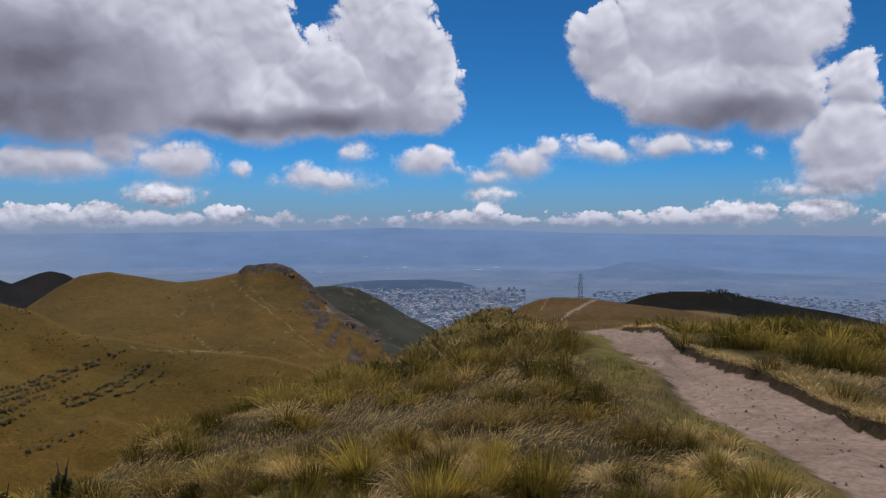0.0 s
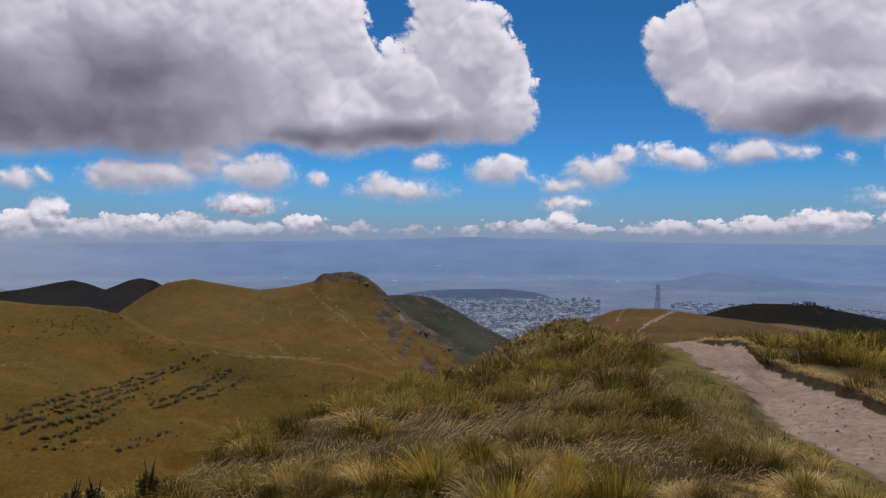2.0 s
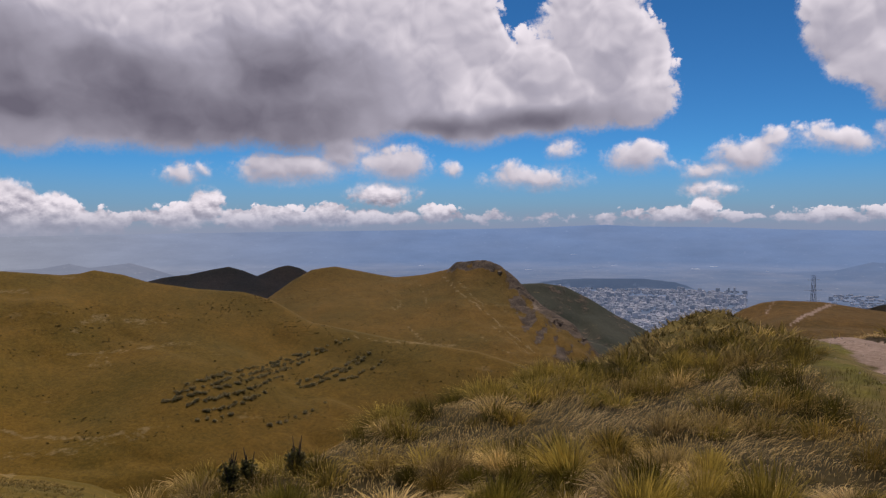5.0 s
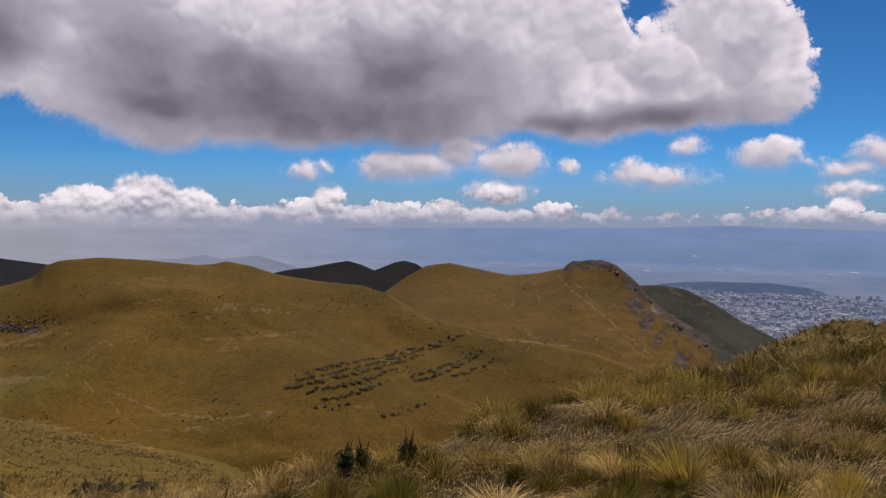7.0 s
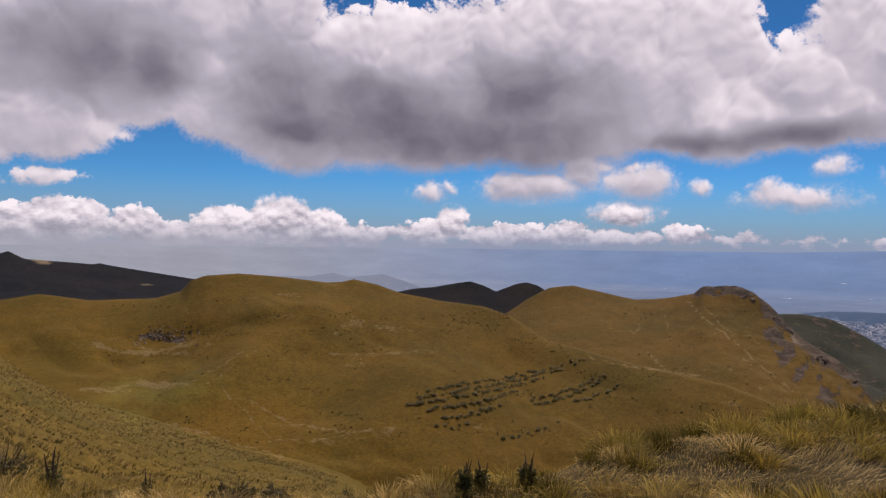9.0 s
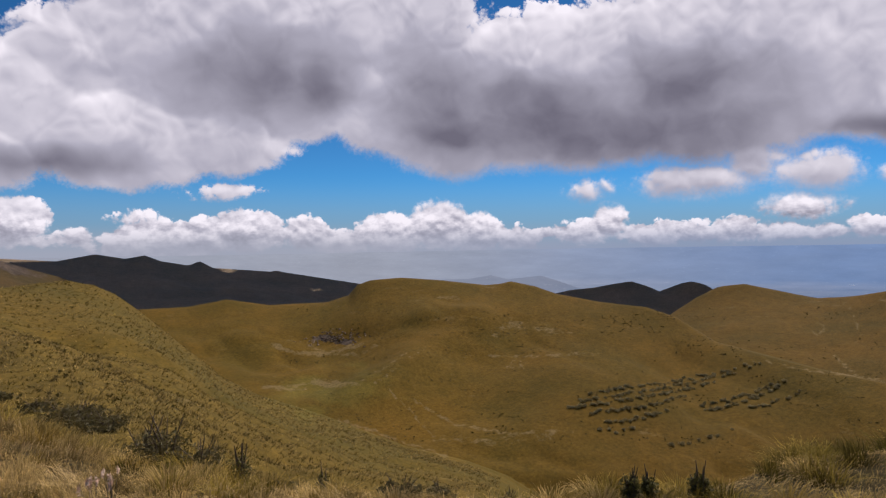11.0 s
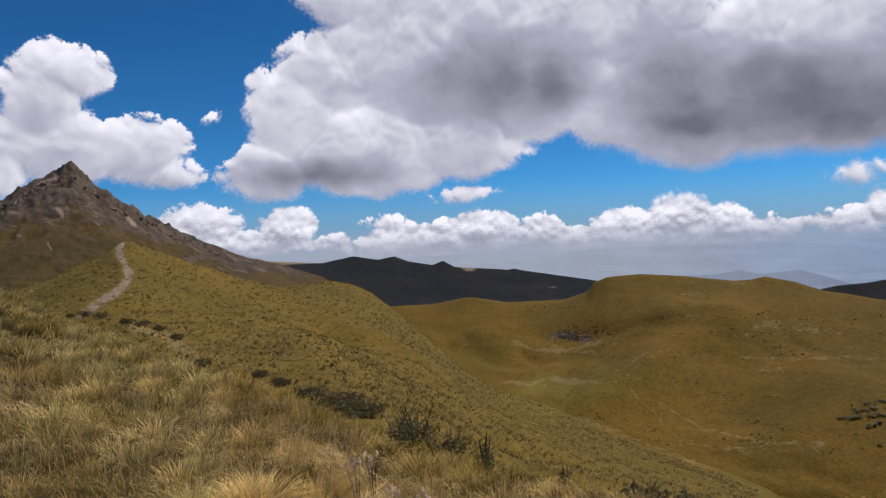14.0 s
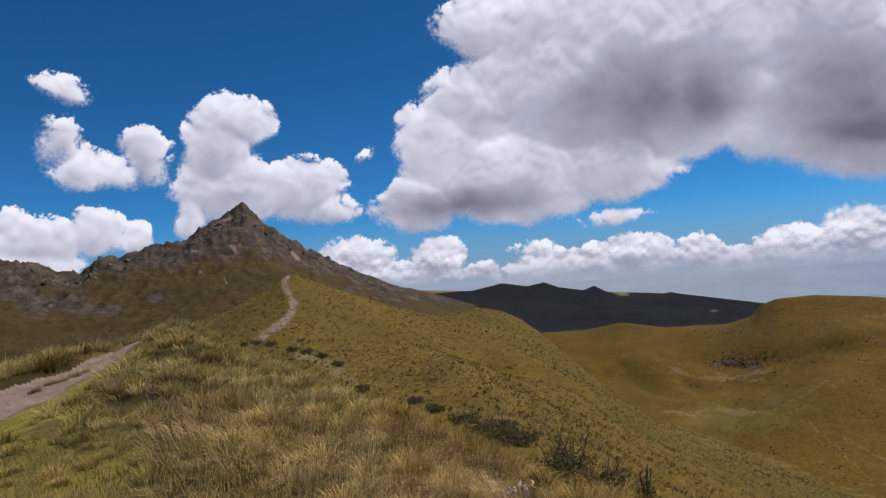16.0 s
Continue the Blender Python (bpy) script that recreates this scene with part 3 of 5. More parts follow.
NAMES = list(HILLS)
# the edge of the walker's own hilltop, as the grass shows it
RIM = [(-180, -6), (-90, -5), (-50, -6.5), (-32, -7.3), (-26, -7.2), (-20.5, -7.9), (-17.6, -8.1), (-12.5, -8.1), (-9.8, -7.9), (-6.2, -8.2), (-0.7, -9.7), (3.6, -10.9), (8.5, -11.8), (11.9, -12.9),
       (16.5, -14.0), (21.5, -15.5), (26.5, -17.7), (31.7, -18.9), (38, -19.4), (49, -19.3), (55, -18.7), (60.3, -18.0), (64.5, -17.2), (68.8, -16.0), (73, -14.7), (77, -13.2), (81, -11.4),
       (85.6, -9.4), (89.4, -7.3), (93, -5.4), (96, -4.0), (97.5, -2.7), (99, -1.7), (100, -1.5), (101.2, -1.7), (103, -2.4), (104.5, -3.0), (108, -3.5), (120, -5), (180, -6)]


def skyline(rows, az, k):
    rows = sorted(rows)
    v = np.interp(az, [r[0] for r in rows], [r[k] for r in rows])
    if k == 1:      # past its ends a hill sinks away
        v = np.maximum(v - 1.2 * np.maximum(np.maximum(rows[0][0] - az, az - rows[-1][0]), 0), -70)
    return v


# the dirt track in plan: past the camera on its right, round behind it and off along the ridge
TRACK = [(5.0, 27), (4.95, 22), (4.85, 18), (4.65, 13), (4.6, 10), (4.55, 7), (4.3, 2), (3.4, -2), (1.0, -6), (-4, -8.6), (-10, -8.9), (-16, -8.2), (-21.5, -8.0), (-27, -7.4), (-33, -7.0), (-44, -6.9)]


def along(points, x, y):
    """Distance from a line of points, its side (+ left of its way) and how far along."""
    best, side, far, run = np.full(np.shape(x), 1e9), np.zeros(np.shape(x)), np.zeros(np.shape(x)), 0.0
    for (ax, ay), (bx, by) in zip(points, points[1:]):
        dx, dy = bx - ax, by - ay
        ln = math.hypot(dx, dy)
        k = np.clip(((x - ax) * dx + (y - ay) * dy) / ln ** 2, 0, 1)
        d = np.hypot(x - ax - k * dx, y - ay - k * dy)
        near = d < best
        best = np.where(near, d, best)
        side = np.where(near, np.sign(dx * (y - ay) - dy * (x - ax)), side)
        far = np.where(near, run + k * ln, far)
        run += ln
    return best / np.interp(far, [43, 50, 58, 64], [1.0, 1.8, 1.7, 1.0]), side, far


def banked(far):
    """Where the track has a cut bank on its outer side."""
    return smooth(38, 31, far) + smooth(47, 50, far)


# spurs and hollows of the slopes: a line in plan, its height and half width in metres
FOLDS = [([(-136, 20.6), (-59, 12.2), (-38, 9.6), (-28, 9.4), (-22, 10.9)], 0.022, 0.055), ([(-440, 420), (-412, 397), (-418, 368), (-407, 325), (-402, 290)], 0.018, 0.055),
         ([(-500, 330), (-450, 310), (-430, 285)], -0.014, 0.07), ([(-370, 375), (-345, 330), (-330, 300)], -0.012, 0.07), ([(-290, 400), (-270, 350), (-262, 310)], 0.012, 0.09),
         ([(-180, 30), (-110, 30), (-70, 26), (-45, 22)], -0.02, 0.06)]


def folded(x, y, r):
    total = 0.0
    for line, high, wide in FOLDS:
        best = np.full(np.shape(x), 1e9)
        for (ax, ay), (bx, by) in zip(line, line[1:]):
            dx, dy = bx - ax, by - ay
            k = np.clip(((x - ax) * dx + (y - ay) * dy) / (dx * dx + dy * dy), 0, 1)
            best = np.minimum(best, np.hypot(x - ax - k * dx, y - ay - k * dy))
        total = total + high * r * np.exp(-(best / (wide * r)) ** 2)
    return total * smooth(28, 70, r)


FINE = np.arange(-180, 180.05, 0.1)
EASED = {}


def eased(rows, az, k):
    """The skyline with its small steps smoothed out, for the slopes below it."""
    if id(rows) not in EASED:
        v = skyline(rows, FINE, k)
        w_ = np.exp(-0.5 * (np.arange(-90, 91) * 0.1 / 3.0) ** 2)
        EASED[id(rows)] = np.convolve(np.pad(v, 90, mode="edge"), w_ / w_.sum(), mode="valid")
    return np.interp(az, FINE, EASED[id(rows)])


def smooth(a, b, x):
    k = np.clip((x - a) / (b - a), 0, 1)
    return k * k * (3 - 2 * k)


def own_hill(az, r):
    """The hilltop on which the camera stands."""
    el = np.interp(az, [a for a, e in RIM], [e for a, e in RIM])
    flat = 1.12 * EYE / np.tan(np.radians(-el))
    rc = np.minimum(flat, 30.0)
    grass = 0.42 + 0.24 * smooth(30, 46, az) * smooth(84, 70, az) - 0.25 * smooth(-8, -14, az) * smooth(-19, -17, az)
    zc = EYE + rc * np.tan(np.radians(el)) - grass
    fall = np.interp(az, [-180, -60, -20, 0, 20, 60, 85, 100, 120, 180], [0.2, 0.2, 0.3, 0.42, 0.5, 0.5, 0.4, 0.28, 0.2, 0.2])
    k = np.minimum(r / rc, 1)
    z = zc * k ** 1.7
    out = np.maximum(r - rc, 0)
    z = z - fall * (np.sqrt(out ** 2 + (0.35 * rc) ** 2) - 0.35 * rc)
    return z, rc


def ground_height(az, r):
    """Height of the ground, the kind of land (index, -1 for the open ground) and the track's measures."""
    az, r = np.broadcast_arrays(np.asarray(az, float), np.asarray(r, float))
    x, y = -r * np.sin(np.radians(az)), r * np.cos(np.radians(az))
    valley = np.interp(r, [0, 30, 330, 700, 1500, 5000], [-30, -40, -139, -160, -250, -250])
    side = smooth(4, -4, az) * smooth(-120, -100, az)
    valley = valley - side * np.interp(r, [0, 100, 300, 700, 1500, 5000], [10, 30, 60, 70, 0, 0])
    valley = valley + 0.004 * np.minimum(r, 600) * fbm(x / 60, y / 60, 4)
    z, rc = own_hill(az, r)
    z = z + 0.14 * fbm(x / 1.6, y / 1.6, 4) * smooth(1.0, 4.0, r) + 0.012 * np.maximum(r - rc, 0) * fbm(x / 14, y / 14, 4)
    kind = np.full(r.shape, -1)
    top = np.maximum(z, valley)
    for i, name in enumerate(NAMES):
        rows, rb, eb, bend, back, rough = HILLS[name]
        elc, rcr = skyline(rows, az, 1), skyline(rows, az, 2)
        if name == "trail_ridge":
            eb = eb - 5.0 * smooth(70, 60, az)
        u = np.clip(np.log(np.maximum(rcr, 1) / r) / np.log(rcr / rb), 0, 6)
        ele = eased(rows, az, 1)
        if name == "rocky_summit":
            elc = elc + 0.2 * smooth(84, 90, az) * fbm(az * 1.9, az * 0.7, 4, 0.65, True)
        step = (elc - ele) * np.exp(-u / 0.07)
        el = np.maximum(ele + step - (np.maximum(ele - eb, 2.0)) * u ** bend - 14 * np.maximum(u - 1.05, 0), -75)
        h = EYE + r * np.tan(np.radians(el))
        hc = EYE + rcr * np.tan(np.radians(elc))
        o = np.maximum(r - rcr, 0)
        w_ = 0.05 * rcr
        h = np.where(r > rcr, hc - back * (np.sqrt(o * o + w_ * w_) - w_), h)
        size = rcr / 9.0
        if name in ("rocky_summit", "crag_hill"):
            craggy = smooth(78, 92, az) if name == "rocky_summit" else smooth(18, 14, az)
            top_rock = smooth(0.42, 0.04, u)
            h = h + craggy * rough * rcr * (0.3 + 0.35 * smooth(0.03, 0.3, u)) * fbm(x / size * 1.8, y / size * 1.8, 5, 0.5, True) \
                + craggy * (0.006 if name == "rocky_summit" else 0.0022) * rcr * top_rock * fbm(x / 22, y / 22, 4, 0.65, True) + (0.0045 * rcr * craggy * fbm(x / 32, y / 32, 5, 0.62, True) * smooth(0.0, 0.05, u) if name == "rocky_summit" else 0.0) + (0.0055 * rcr * smooth(13.5, 10, az) * smooth(0.0, 0.06, u) * fbm(x / 34, y / 34, 4, 0.6, True) if name == "crag_hill" else 0.0) + (1 - craggy) * 0.004 * rcr * fbm(x / size, y / size, 5)
        else:
            face = smooth(0.02, 0.25, u)
            h = h + rough * rcr * fbm(x / size, y / size, 5, 0.42) * (0.35 + 0.65 * face)
            h = h - face * 2.2 * rough * rcr * smooth(0.1, 0.75, fbm(x / size / 1.7 + 5, y / size / 1.7, 3, 0.5, True))
            if name == "brow_hill":
                h = h + face * (0.012 * rcr * fbm(x / 130, y / 130, 3, 0.5) + folded(x, y, r))
            if name == "trail_ridge":
                h = h + smooth(0.05, 0.3, u) * folded(x, y, r) + face * 0.012 * r * fbm(az / 5 + r / 90, r / 60, 3) * smooth(20, 50, r)
        h = np.where(r < 12, -999, h)
        if i >= 10:
            h = np.where(r < 1500, -999, h)
        blend = 0.004 * r
        gap = np.clip(0.5 + 0.5 * (h - top) / blend, 0, 1)
        kind = np.where(h > top, i, kind)
        top = top + (h - top) * gap + blend * gap * (1 - gap) * 0.5
    # the track: worn down between its verge and the cut bank on its outer side
    d, s, far = along(TRACK, x, y)
    near = smooth(70, 40, r)
    cut = np.where(s < 0, smooth(1.6, 0.3, d), smooth(1.2, 0.95, d)) * near
    ruts = 0.04 * np.cos(d * 5.2) * cut
    west = smooth(44, 48, far)
    bank = smooth(1.04, 1.12 + 0.4 * west, d + 0.13 * (1 - west) * fbm(x / 0.5, y / 0.5, 4)) * smooth(5.0, 2.2, d) * (s > 0) * near * banked(far)
    level = 0.07 + 0.07 * west + 0.07 * (1 - west) * fbm(x / 0.9, y / 0.9, 3)
    top = top - 0.14 * cut + ruts + bank * level 
    return top, kind, d, s, far, rc


def ground_at(az, r):
    return float(ground_height(np.array([az]), np.array([r]))[0][0])


def spot(az, r, sink=0.0):
    """The place on the ground at that azimuth and distance."""
    return Vector((-r * math.sin(radians(az)), r * math.cos(radians(az)), ground_at(az, r) - sink))


def sights(azs, els, r0=40.0, r1=1400.0, steps=260):
    """The first ground that is met from the camera's height in each direction, beyond r0."""
    azs, els = np.asarray(azs, float), np.asarray(els, float)
    r = np.geomspace(r0, r1, steps)
    z = ground_height(azs[:, None], r[None])[0]
    over = z >= EYE + r[None] * np.tan(np.radians(els))[:, None]
    i = np.where(over.any(1), over.argmax(1), steps - 1)
    k, h = r[i], z[np.arange(len(azs)), i]
    return [Vector(p) for p in np.stack([-k * np.sin(np.radians(azs)), k * np.cos(np.radians(azs)), h], -1)]


def sight(az, el, r0=40.0, r1=1400.0):
    return sights([az], [el], r0, r1)[0]


def mesh_of(name, verts, faces, mat, smooth_shade=True, **attrs):
    """A mesh from arrays; faces all have the same number of corners."""
    me = bpy.data.meshes.new(name)
    verts, faces = np.asarray(verts, np.float32), np.asarray(faces, np.int32)
    n = faces.shape[1]
    me.vertices.add(len(verts))
    me.vertices.foreach_set("co", verts.ravel())
    me.loops.add(faces.size)
    me.loops.foreach_set("vertex_index", faces.ravel())
    me.polygons.add(len(faces))
    me.polygons.foreach_set("loop_start", np.arange(0, faces.size, n, dtype=np.int32))
    me.polygons.foreach_set("use_smooth", np.full(len(faces), smooth_shade))
    for k, v in attrs.items():
        v = np.asarray(v, np.float32)
        if v.ndim == 2:
            a = me.attributes.new(k, "FLOAT_COLOR", "POINT")
            a.data.foreach_set("color", np.concatenate([v, np.ones((len(v), 1), np.float32)], 1).ravel())
        else:
            a = me.attributes.new(k, "FLOAT", "POINT")
            a.data.foreach_set("value", v)
    me.update(calc_edges=True)
    me.validate()
    me.materials.append(mat)
    return me


def part(name, verts, faces, mat, parent, label="", smooth_shade=True, **attrs):
    ob = new(name, mesh_of(name, verts, faces, mat, smooth_shade, **attrs))
    ob.parent = parent
    return tagged(ob, label)


def line_mask(points, az, el, width):
    """1 on a line of (azimuth, elevation), fading at width degrees from it."""
    best = np.full(az.shape, 1e9)
    az, el = az + 0.25 * fbm(az * 1.7, el * 1.7, 3), el + 0.16 * fbm(az * 2.1 + 7, el * 2.1, 3)
    for (ax, ay), (bx, by) in zip(points, points[1:]):
        dx, dy = bx - ax, by - ay
        k = np.clip(((az - ax) * dx + (el - ay) * dy) / (dx * dx + dy * dy), 0, 1)
        best = np.minimum(best, np.hypot(az - ax - k * dx, el - ay - k * dy))
    return smooth(width, width * 0.45, best)


TRAIL = [(94.5, -4.15), (93.0, -3.1), (91.8, -2.35), (91.15, -1.5), (91.4, -0.6), (91.8, 0.33), (91.7, 1.1)]
SPUR_PATH = [(-9.4, -7.6), (-10.6, -6.7), (-11.6, -6.25), (-12.3, -5.95)]
SPUR_PATH_2 = [(-8.0, -6.8), (-8.2, -6.3), (-8.5, -5.8)]
# worn gullies and bleached patches: a line of (azimuth, elevation), its half width in degrees, how bare it is
SCARS = [([(-21.7, -5.3), (-22.3, -5.7)], 0.2, 0.8), ([(20.6, -5.9), (20.0, -6.5), (20.5, -7.0), (21.1, -6.6)], 0.12, 0.5), ([(16.6, -4.4), (14.6, -6.2), (12.2, -8.2), (9.4, -10.4)], 0.1, 0.7), ([(18.6, -4.9), (17.9, -6.9)], 0.12, 0.5), ([(25.0, -9.0), (20.5, -9.6), (15.5, -9.9)], 0.14, 0.55),
         ([(15.6, -4.7), (13.3, -6.8)], 0.16, 0.5), ([(19.5, -8.5), (17.9, -9.9)], 0.22, 0.45), ([(12.8, -8.3), (8.7, -11.3)], 0.13, 0.5), ([(13.6, -9.2), (11.1, -10.7)], 0.14, 0.42),
         ([(42.9, -6.6), (42.1, -6.9)], 0.5, 0.42), ([(40.2, -7.1), (39.4, -7.3)], 0.4, 0.4), ([(42.5, -9.4), (38.8, -9.1), (36, -9.0)], 0.25, 0.4), ([(43.2, -10.3), (42.6, -9.2)], 0.22, 0.4),
         ([(58.8, -11.0), (56.6, -11.3)], 0.4, 0.6), ([(62.6, -11.2), (59.5, -11.6)], 0.3, 0.5), ([(62.0, -7.9), (60.6, -8.6), (58, -8.85), (55.0, -8.2)], 0.3, 0.6), ([(51.4, -8.9), (53, -10.0), (55, -11.0)], 0.16, 0.5), ([(51, -12.6), (49.4, -13.6), (47.5, -14.6), (43, -15.2), (38, -15.0)], 0.22, 0.5), ([(57, -13.9), (53, -15.4), (48, -17.0)], 0.2, 0.55), ([(49, -15.6), (45, -15.9), (40, -15.4)], 0.5, 0.36),
         ([(95.6, 3.7), (95.3, 3.0)], 0.2, 0.8), ([(91.1, 2.9), (90.7, 2.3)], 0.2, 0.8), ([(98.2, 1.9), (97.5, 1.4)], 0.13, 0.75), ([(96.4, 1.3), (96.1, 0.8)], 0.11, 0.75), ([(97, 5.2), (95.5, 5.95)], 0.2, 0.7),
         ([(59.1, -7.9), (58, -8.75), (55.2, -9.0), (53.7, -8.3)], 0.3, 0.43), ([(44.3, -7.5), (43.2, -6.9), (42.4, -6.7)], 0.35, 0.5), ([(41, -7.1), (38.1, -7.4)], 0.2, 0.5), ([(48.7, -4.5), (47.1, -4.65)], 0.22, 0.45),
         ([(54.1, -11.3), (52, -9.9), (49.9, -8.6)], 0.12, 0.5), ([(46, -9.3), (42.8, -9.35), (38, -9.1)], 0.13, 0.55), ([(58.6, -10.9), (55.2, -11.4)], 0.3, 0.5), ([(52.9, -11.8), (50.8, -13.8), (49.2, -15.7)], 0.13, 0.55),
         ([(42.4, -9.5), (42.0, -10.3)], 0.15, 0.5), ([(61, -11.2), (58.6, -11.1)], 0.14, 0.5)]
DRY_BANK = [(91.0, -5.1), (89.2, -5.8), (87.7, -7.0), (86.2, -8.5)]
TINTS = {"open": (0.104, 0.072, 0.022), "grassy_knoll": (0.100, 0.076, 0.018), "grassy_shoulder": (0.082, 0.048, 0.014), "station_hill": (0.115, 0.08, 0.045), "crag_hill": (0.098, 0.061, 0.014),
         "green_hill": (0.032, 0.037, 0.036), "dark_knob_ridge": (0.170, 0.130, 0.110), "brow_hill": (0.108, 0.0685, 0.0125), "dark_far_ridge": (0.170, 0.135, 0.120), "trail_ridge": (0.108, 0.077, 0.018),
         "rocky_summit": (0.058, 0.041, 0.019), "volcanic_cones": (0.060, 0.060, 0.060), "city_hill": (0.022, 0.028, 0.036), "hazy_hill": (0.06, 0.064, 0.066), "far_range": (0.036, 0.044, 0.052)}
LABELS = {"open": "rough grassy ground of a hilltop falling to a valley", "grassy_knoll": "small rounded knoll with lumpy yellow-green turf", "grassy_shoulder": "smooth brown grassy shoulder with a pale footpath",
          "station_hill": "dark rounded hill in cloud shadow with small buildings", "crag_hill": "brown grassy hill with a dark rocky crag", "green_hill": "dark green steep hill behind the crag",
          "dark_knob_ridge": "dark ridge with two knobs in cloud shadow", "brow_hill": "broad smooth brown grassy hill above a basin", "dark_far_ridge": "dark jagged ridge in cloud shadow",
          "trail_ridge": "steep tussock-covered ridge with a worn trail", "rocky_summit": "dark rocky mountain summit with grassy lower slopes", "volcanic_cones": "faint blue cones of distant volcanoes",
          "city_hill": "low dark wooded hill beside the city", "hazy_hill": "blue hazy hill beyond the city", "far_range": "long hazy blue mountain range"}


def build_land():
    radii = np.concatenate([[0.0005], np.geomspace(0.3, 3, 16, endpoint=False), np.geomspace(3, 36, 300, endpoint=False), np.geomspace(36, 130, 55, endpoint=False),
                            np.geomspace(130, 1500, 290, endpoint=False), np.geomspace(1500, 4930, 60)])
    az = np.concatenate([np.arange(-36, 84, 0.23), np.arange(84, 116, 0.14), np.arange(116, 324, 2.6)])
    A, Rr = np.meshgrid((az + 180) % 360 - 180, radii)
    z, kind, d, s, far, rc = ground_height(A, Rr)
    x, y = -Rr * np.sin(np.radians(A)), Rr * np.cos(np.radians(A))
    el = np.degrees(np.arctan2(z - EYE, Rr))
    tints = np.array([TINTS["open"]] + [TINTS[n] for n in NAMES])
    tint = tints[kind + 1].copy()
    # dry and green patches of the basin floor and verges of short turf along the track
    basin = (kind == -1) & (Rr > 60) & (Rr < 900)
    # near ground painted dark, as shade in the gaps between tussocks
    tint[(kind == -1) & (Rr < 30)] = (0.05, 0.037, 0.017)
    tint[basin] = (0.112, 0.075, 0.015)
    # lower basin and broad hill are darker towards low azimuths
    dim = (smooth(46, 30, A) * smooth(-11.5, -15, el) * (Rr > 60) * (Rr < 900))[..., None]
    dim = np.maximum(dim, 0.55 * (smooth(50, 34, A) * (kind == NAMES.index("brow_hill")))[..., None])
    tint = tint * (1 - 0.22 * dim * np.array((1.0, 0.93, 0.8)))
    green = np.maximum(smooth(2.2, 1.3, d) * smooth(0.3, 0.8, d) * (s < 0) * (Rr < 60), 0.8 * smooth(101, 104, A) * smooth(150, 122, A) * smooth(4.0, 6.5, Rr) * smooth(16.5, 14.5, Rr) * smooth(1.0, 1.5, d))
    tint = tint * (1 - green[..., None]) + (np.array((0.14, 0.104, 0.047)) + np.array((0.07, 0.06, 0.01)) * smooth(95, 101, A)[..., None]) * green[..., None]
    moss = np.clip(green * smooth(0.0, 0.25, fbm(x / 1.1, y / 1.1, 3)), 0, 1)[..., None]
    tint = tint * (1 - moss) + (np.array((0.11, 0.096, 0.02)) + np.array((0.07, 0.075, 0.004)) * smooth(95, 101, A)[..., None]) * moss
    swamp = smooth(2.4, 0.6, np.hypot((A - 57.6) * 0.42, (el + 12.0) * 1.2) + 2.4 * fbm(A / 2.2, el / 0.9, 4)) * (Rr > 200)
    tint = tint * (1 - 0.5 * swamp[..., None]) + 0.5 * swamp[..., None] * np.array((0.16, 0.135, 0.035))
    soil = np.where(s < 0, smooth(1.0, 0.2, d), smooth(1.2, 1.05, d)) * (Rr < 70)
    soil = np.where((s > 0) & (banked(far) > 0.5) & (d > 1.03), 0.0, soil)
    # cut face of the bank, its shade painted as a dark strip
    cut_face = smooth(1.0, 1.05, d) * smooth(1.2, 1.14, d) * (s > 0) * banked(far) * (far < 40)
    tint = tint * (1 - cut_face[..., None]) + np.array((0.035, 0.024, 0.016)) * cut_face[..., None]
    strip = smooth(1.14, 1.22, d) * smooth(2.1, 1.7, d) * (s > 0) * (far < 36)
    tint = tint * (1 - strip[..., None]) + np.array((0.17, 0.122, 0.055)) * strip[..., None]
    trail = 0.6 * line_mask(TRAIL, A, el, 0.46) * (kind == NAMES.index("trail_ridge"))
    spur = np.maximum(0.75 * line_mask(SPUR_PATH, A, el, 0.17), 0.5 * line_mask(SPUR_PATH_2, A, el, 0.15)) * (kind == NAMES.index("grassy_shoulder"))
    soil = np.maximum(soil, np.maximum(trail, spur))
    bare = np.zeros(A.shape)
    for ln, width, strength in SCARS:
        mask = line_mask(ln, A, el, width) * (Rr > 200) * (kind >= 0)
        if ln[0][0] > 85:
            soil = np.maximum(soil, strength * mask)
        else:
            bare = np.maximum(bare, np.clip(1.1 * strength * mask, 0, 1))
    bare = np.maximum(bare, 0.7 * line_mask(DRY_BANK, A, el, 0.6) * (Rr < 300))
    rock = np.zeros(A.shape)
    summit = kind == NAMES.index("rocky_summit")
    line = skyline(SUMMIT, A, 1)
    reach = np.interp(A, [78, 84, 88, 92, 95, 98, 101, 106, 112], [0.6, 1.0, 1.3, 2.2, 3.3, 2.3, 1.2, 0.9, 1.2])
    rag = fbm(A / 1.3, el / 0.8, 4)
    cliffs = smooth(reach * 1.35, reach * 0.5, line - el + 0.9 * rag)
    for ca, ce, wa, we in ((108.2, 0.1, 2.4, 0.8), (105.6, -0.6, 1.6, 0.5), (101.3, 0.1, 0.8, 0.5), (110.5, 1.3, 1.6, 0.7), (86.5, -0.3, 1.5, 0.3)):
        cliffs = np.maximum(cliffs, smooth(1.2, 0.5, np.hypot((A - ca) / wa, (el - ce) / we) + 0.9 * rag))
    rock = np.where(summit, smooth(74, 82, A) * (0.3 + 0.62 * cliffs), rock)
    crag = kind == NAMES.index("crag_hill")
    drop = skyline(CRAG_HILL, A, 1) - el
    jag = 1.6 * fbm(A / 0.9, el / 0.9, 4)
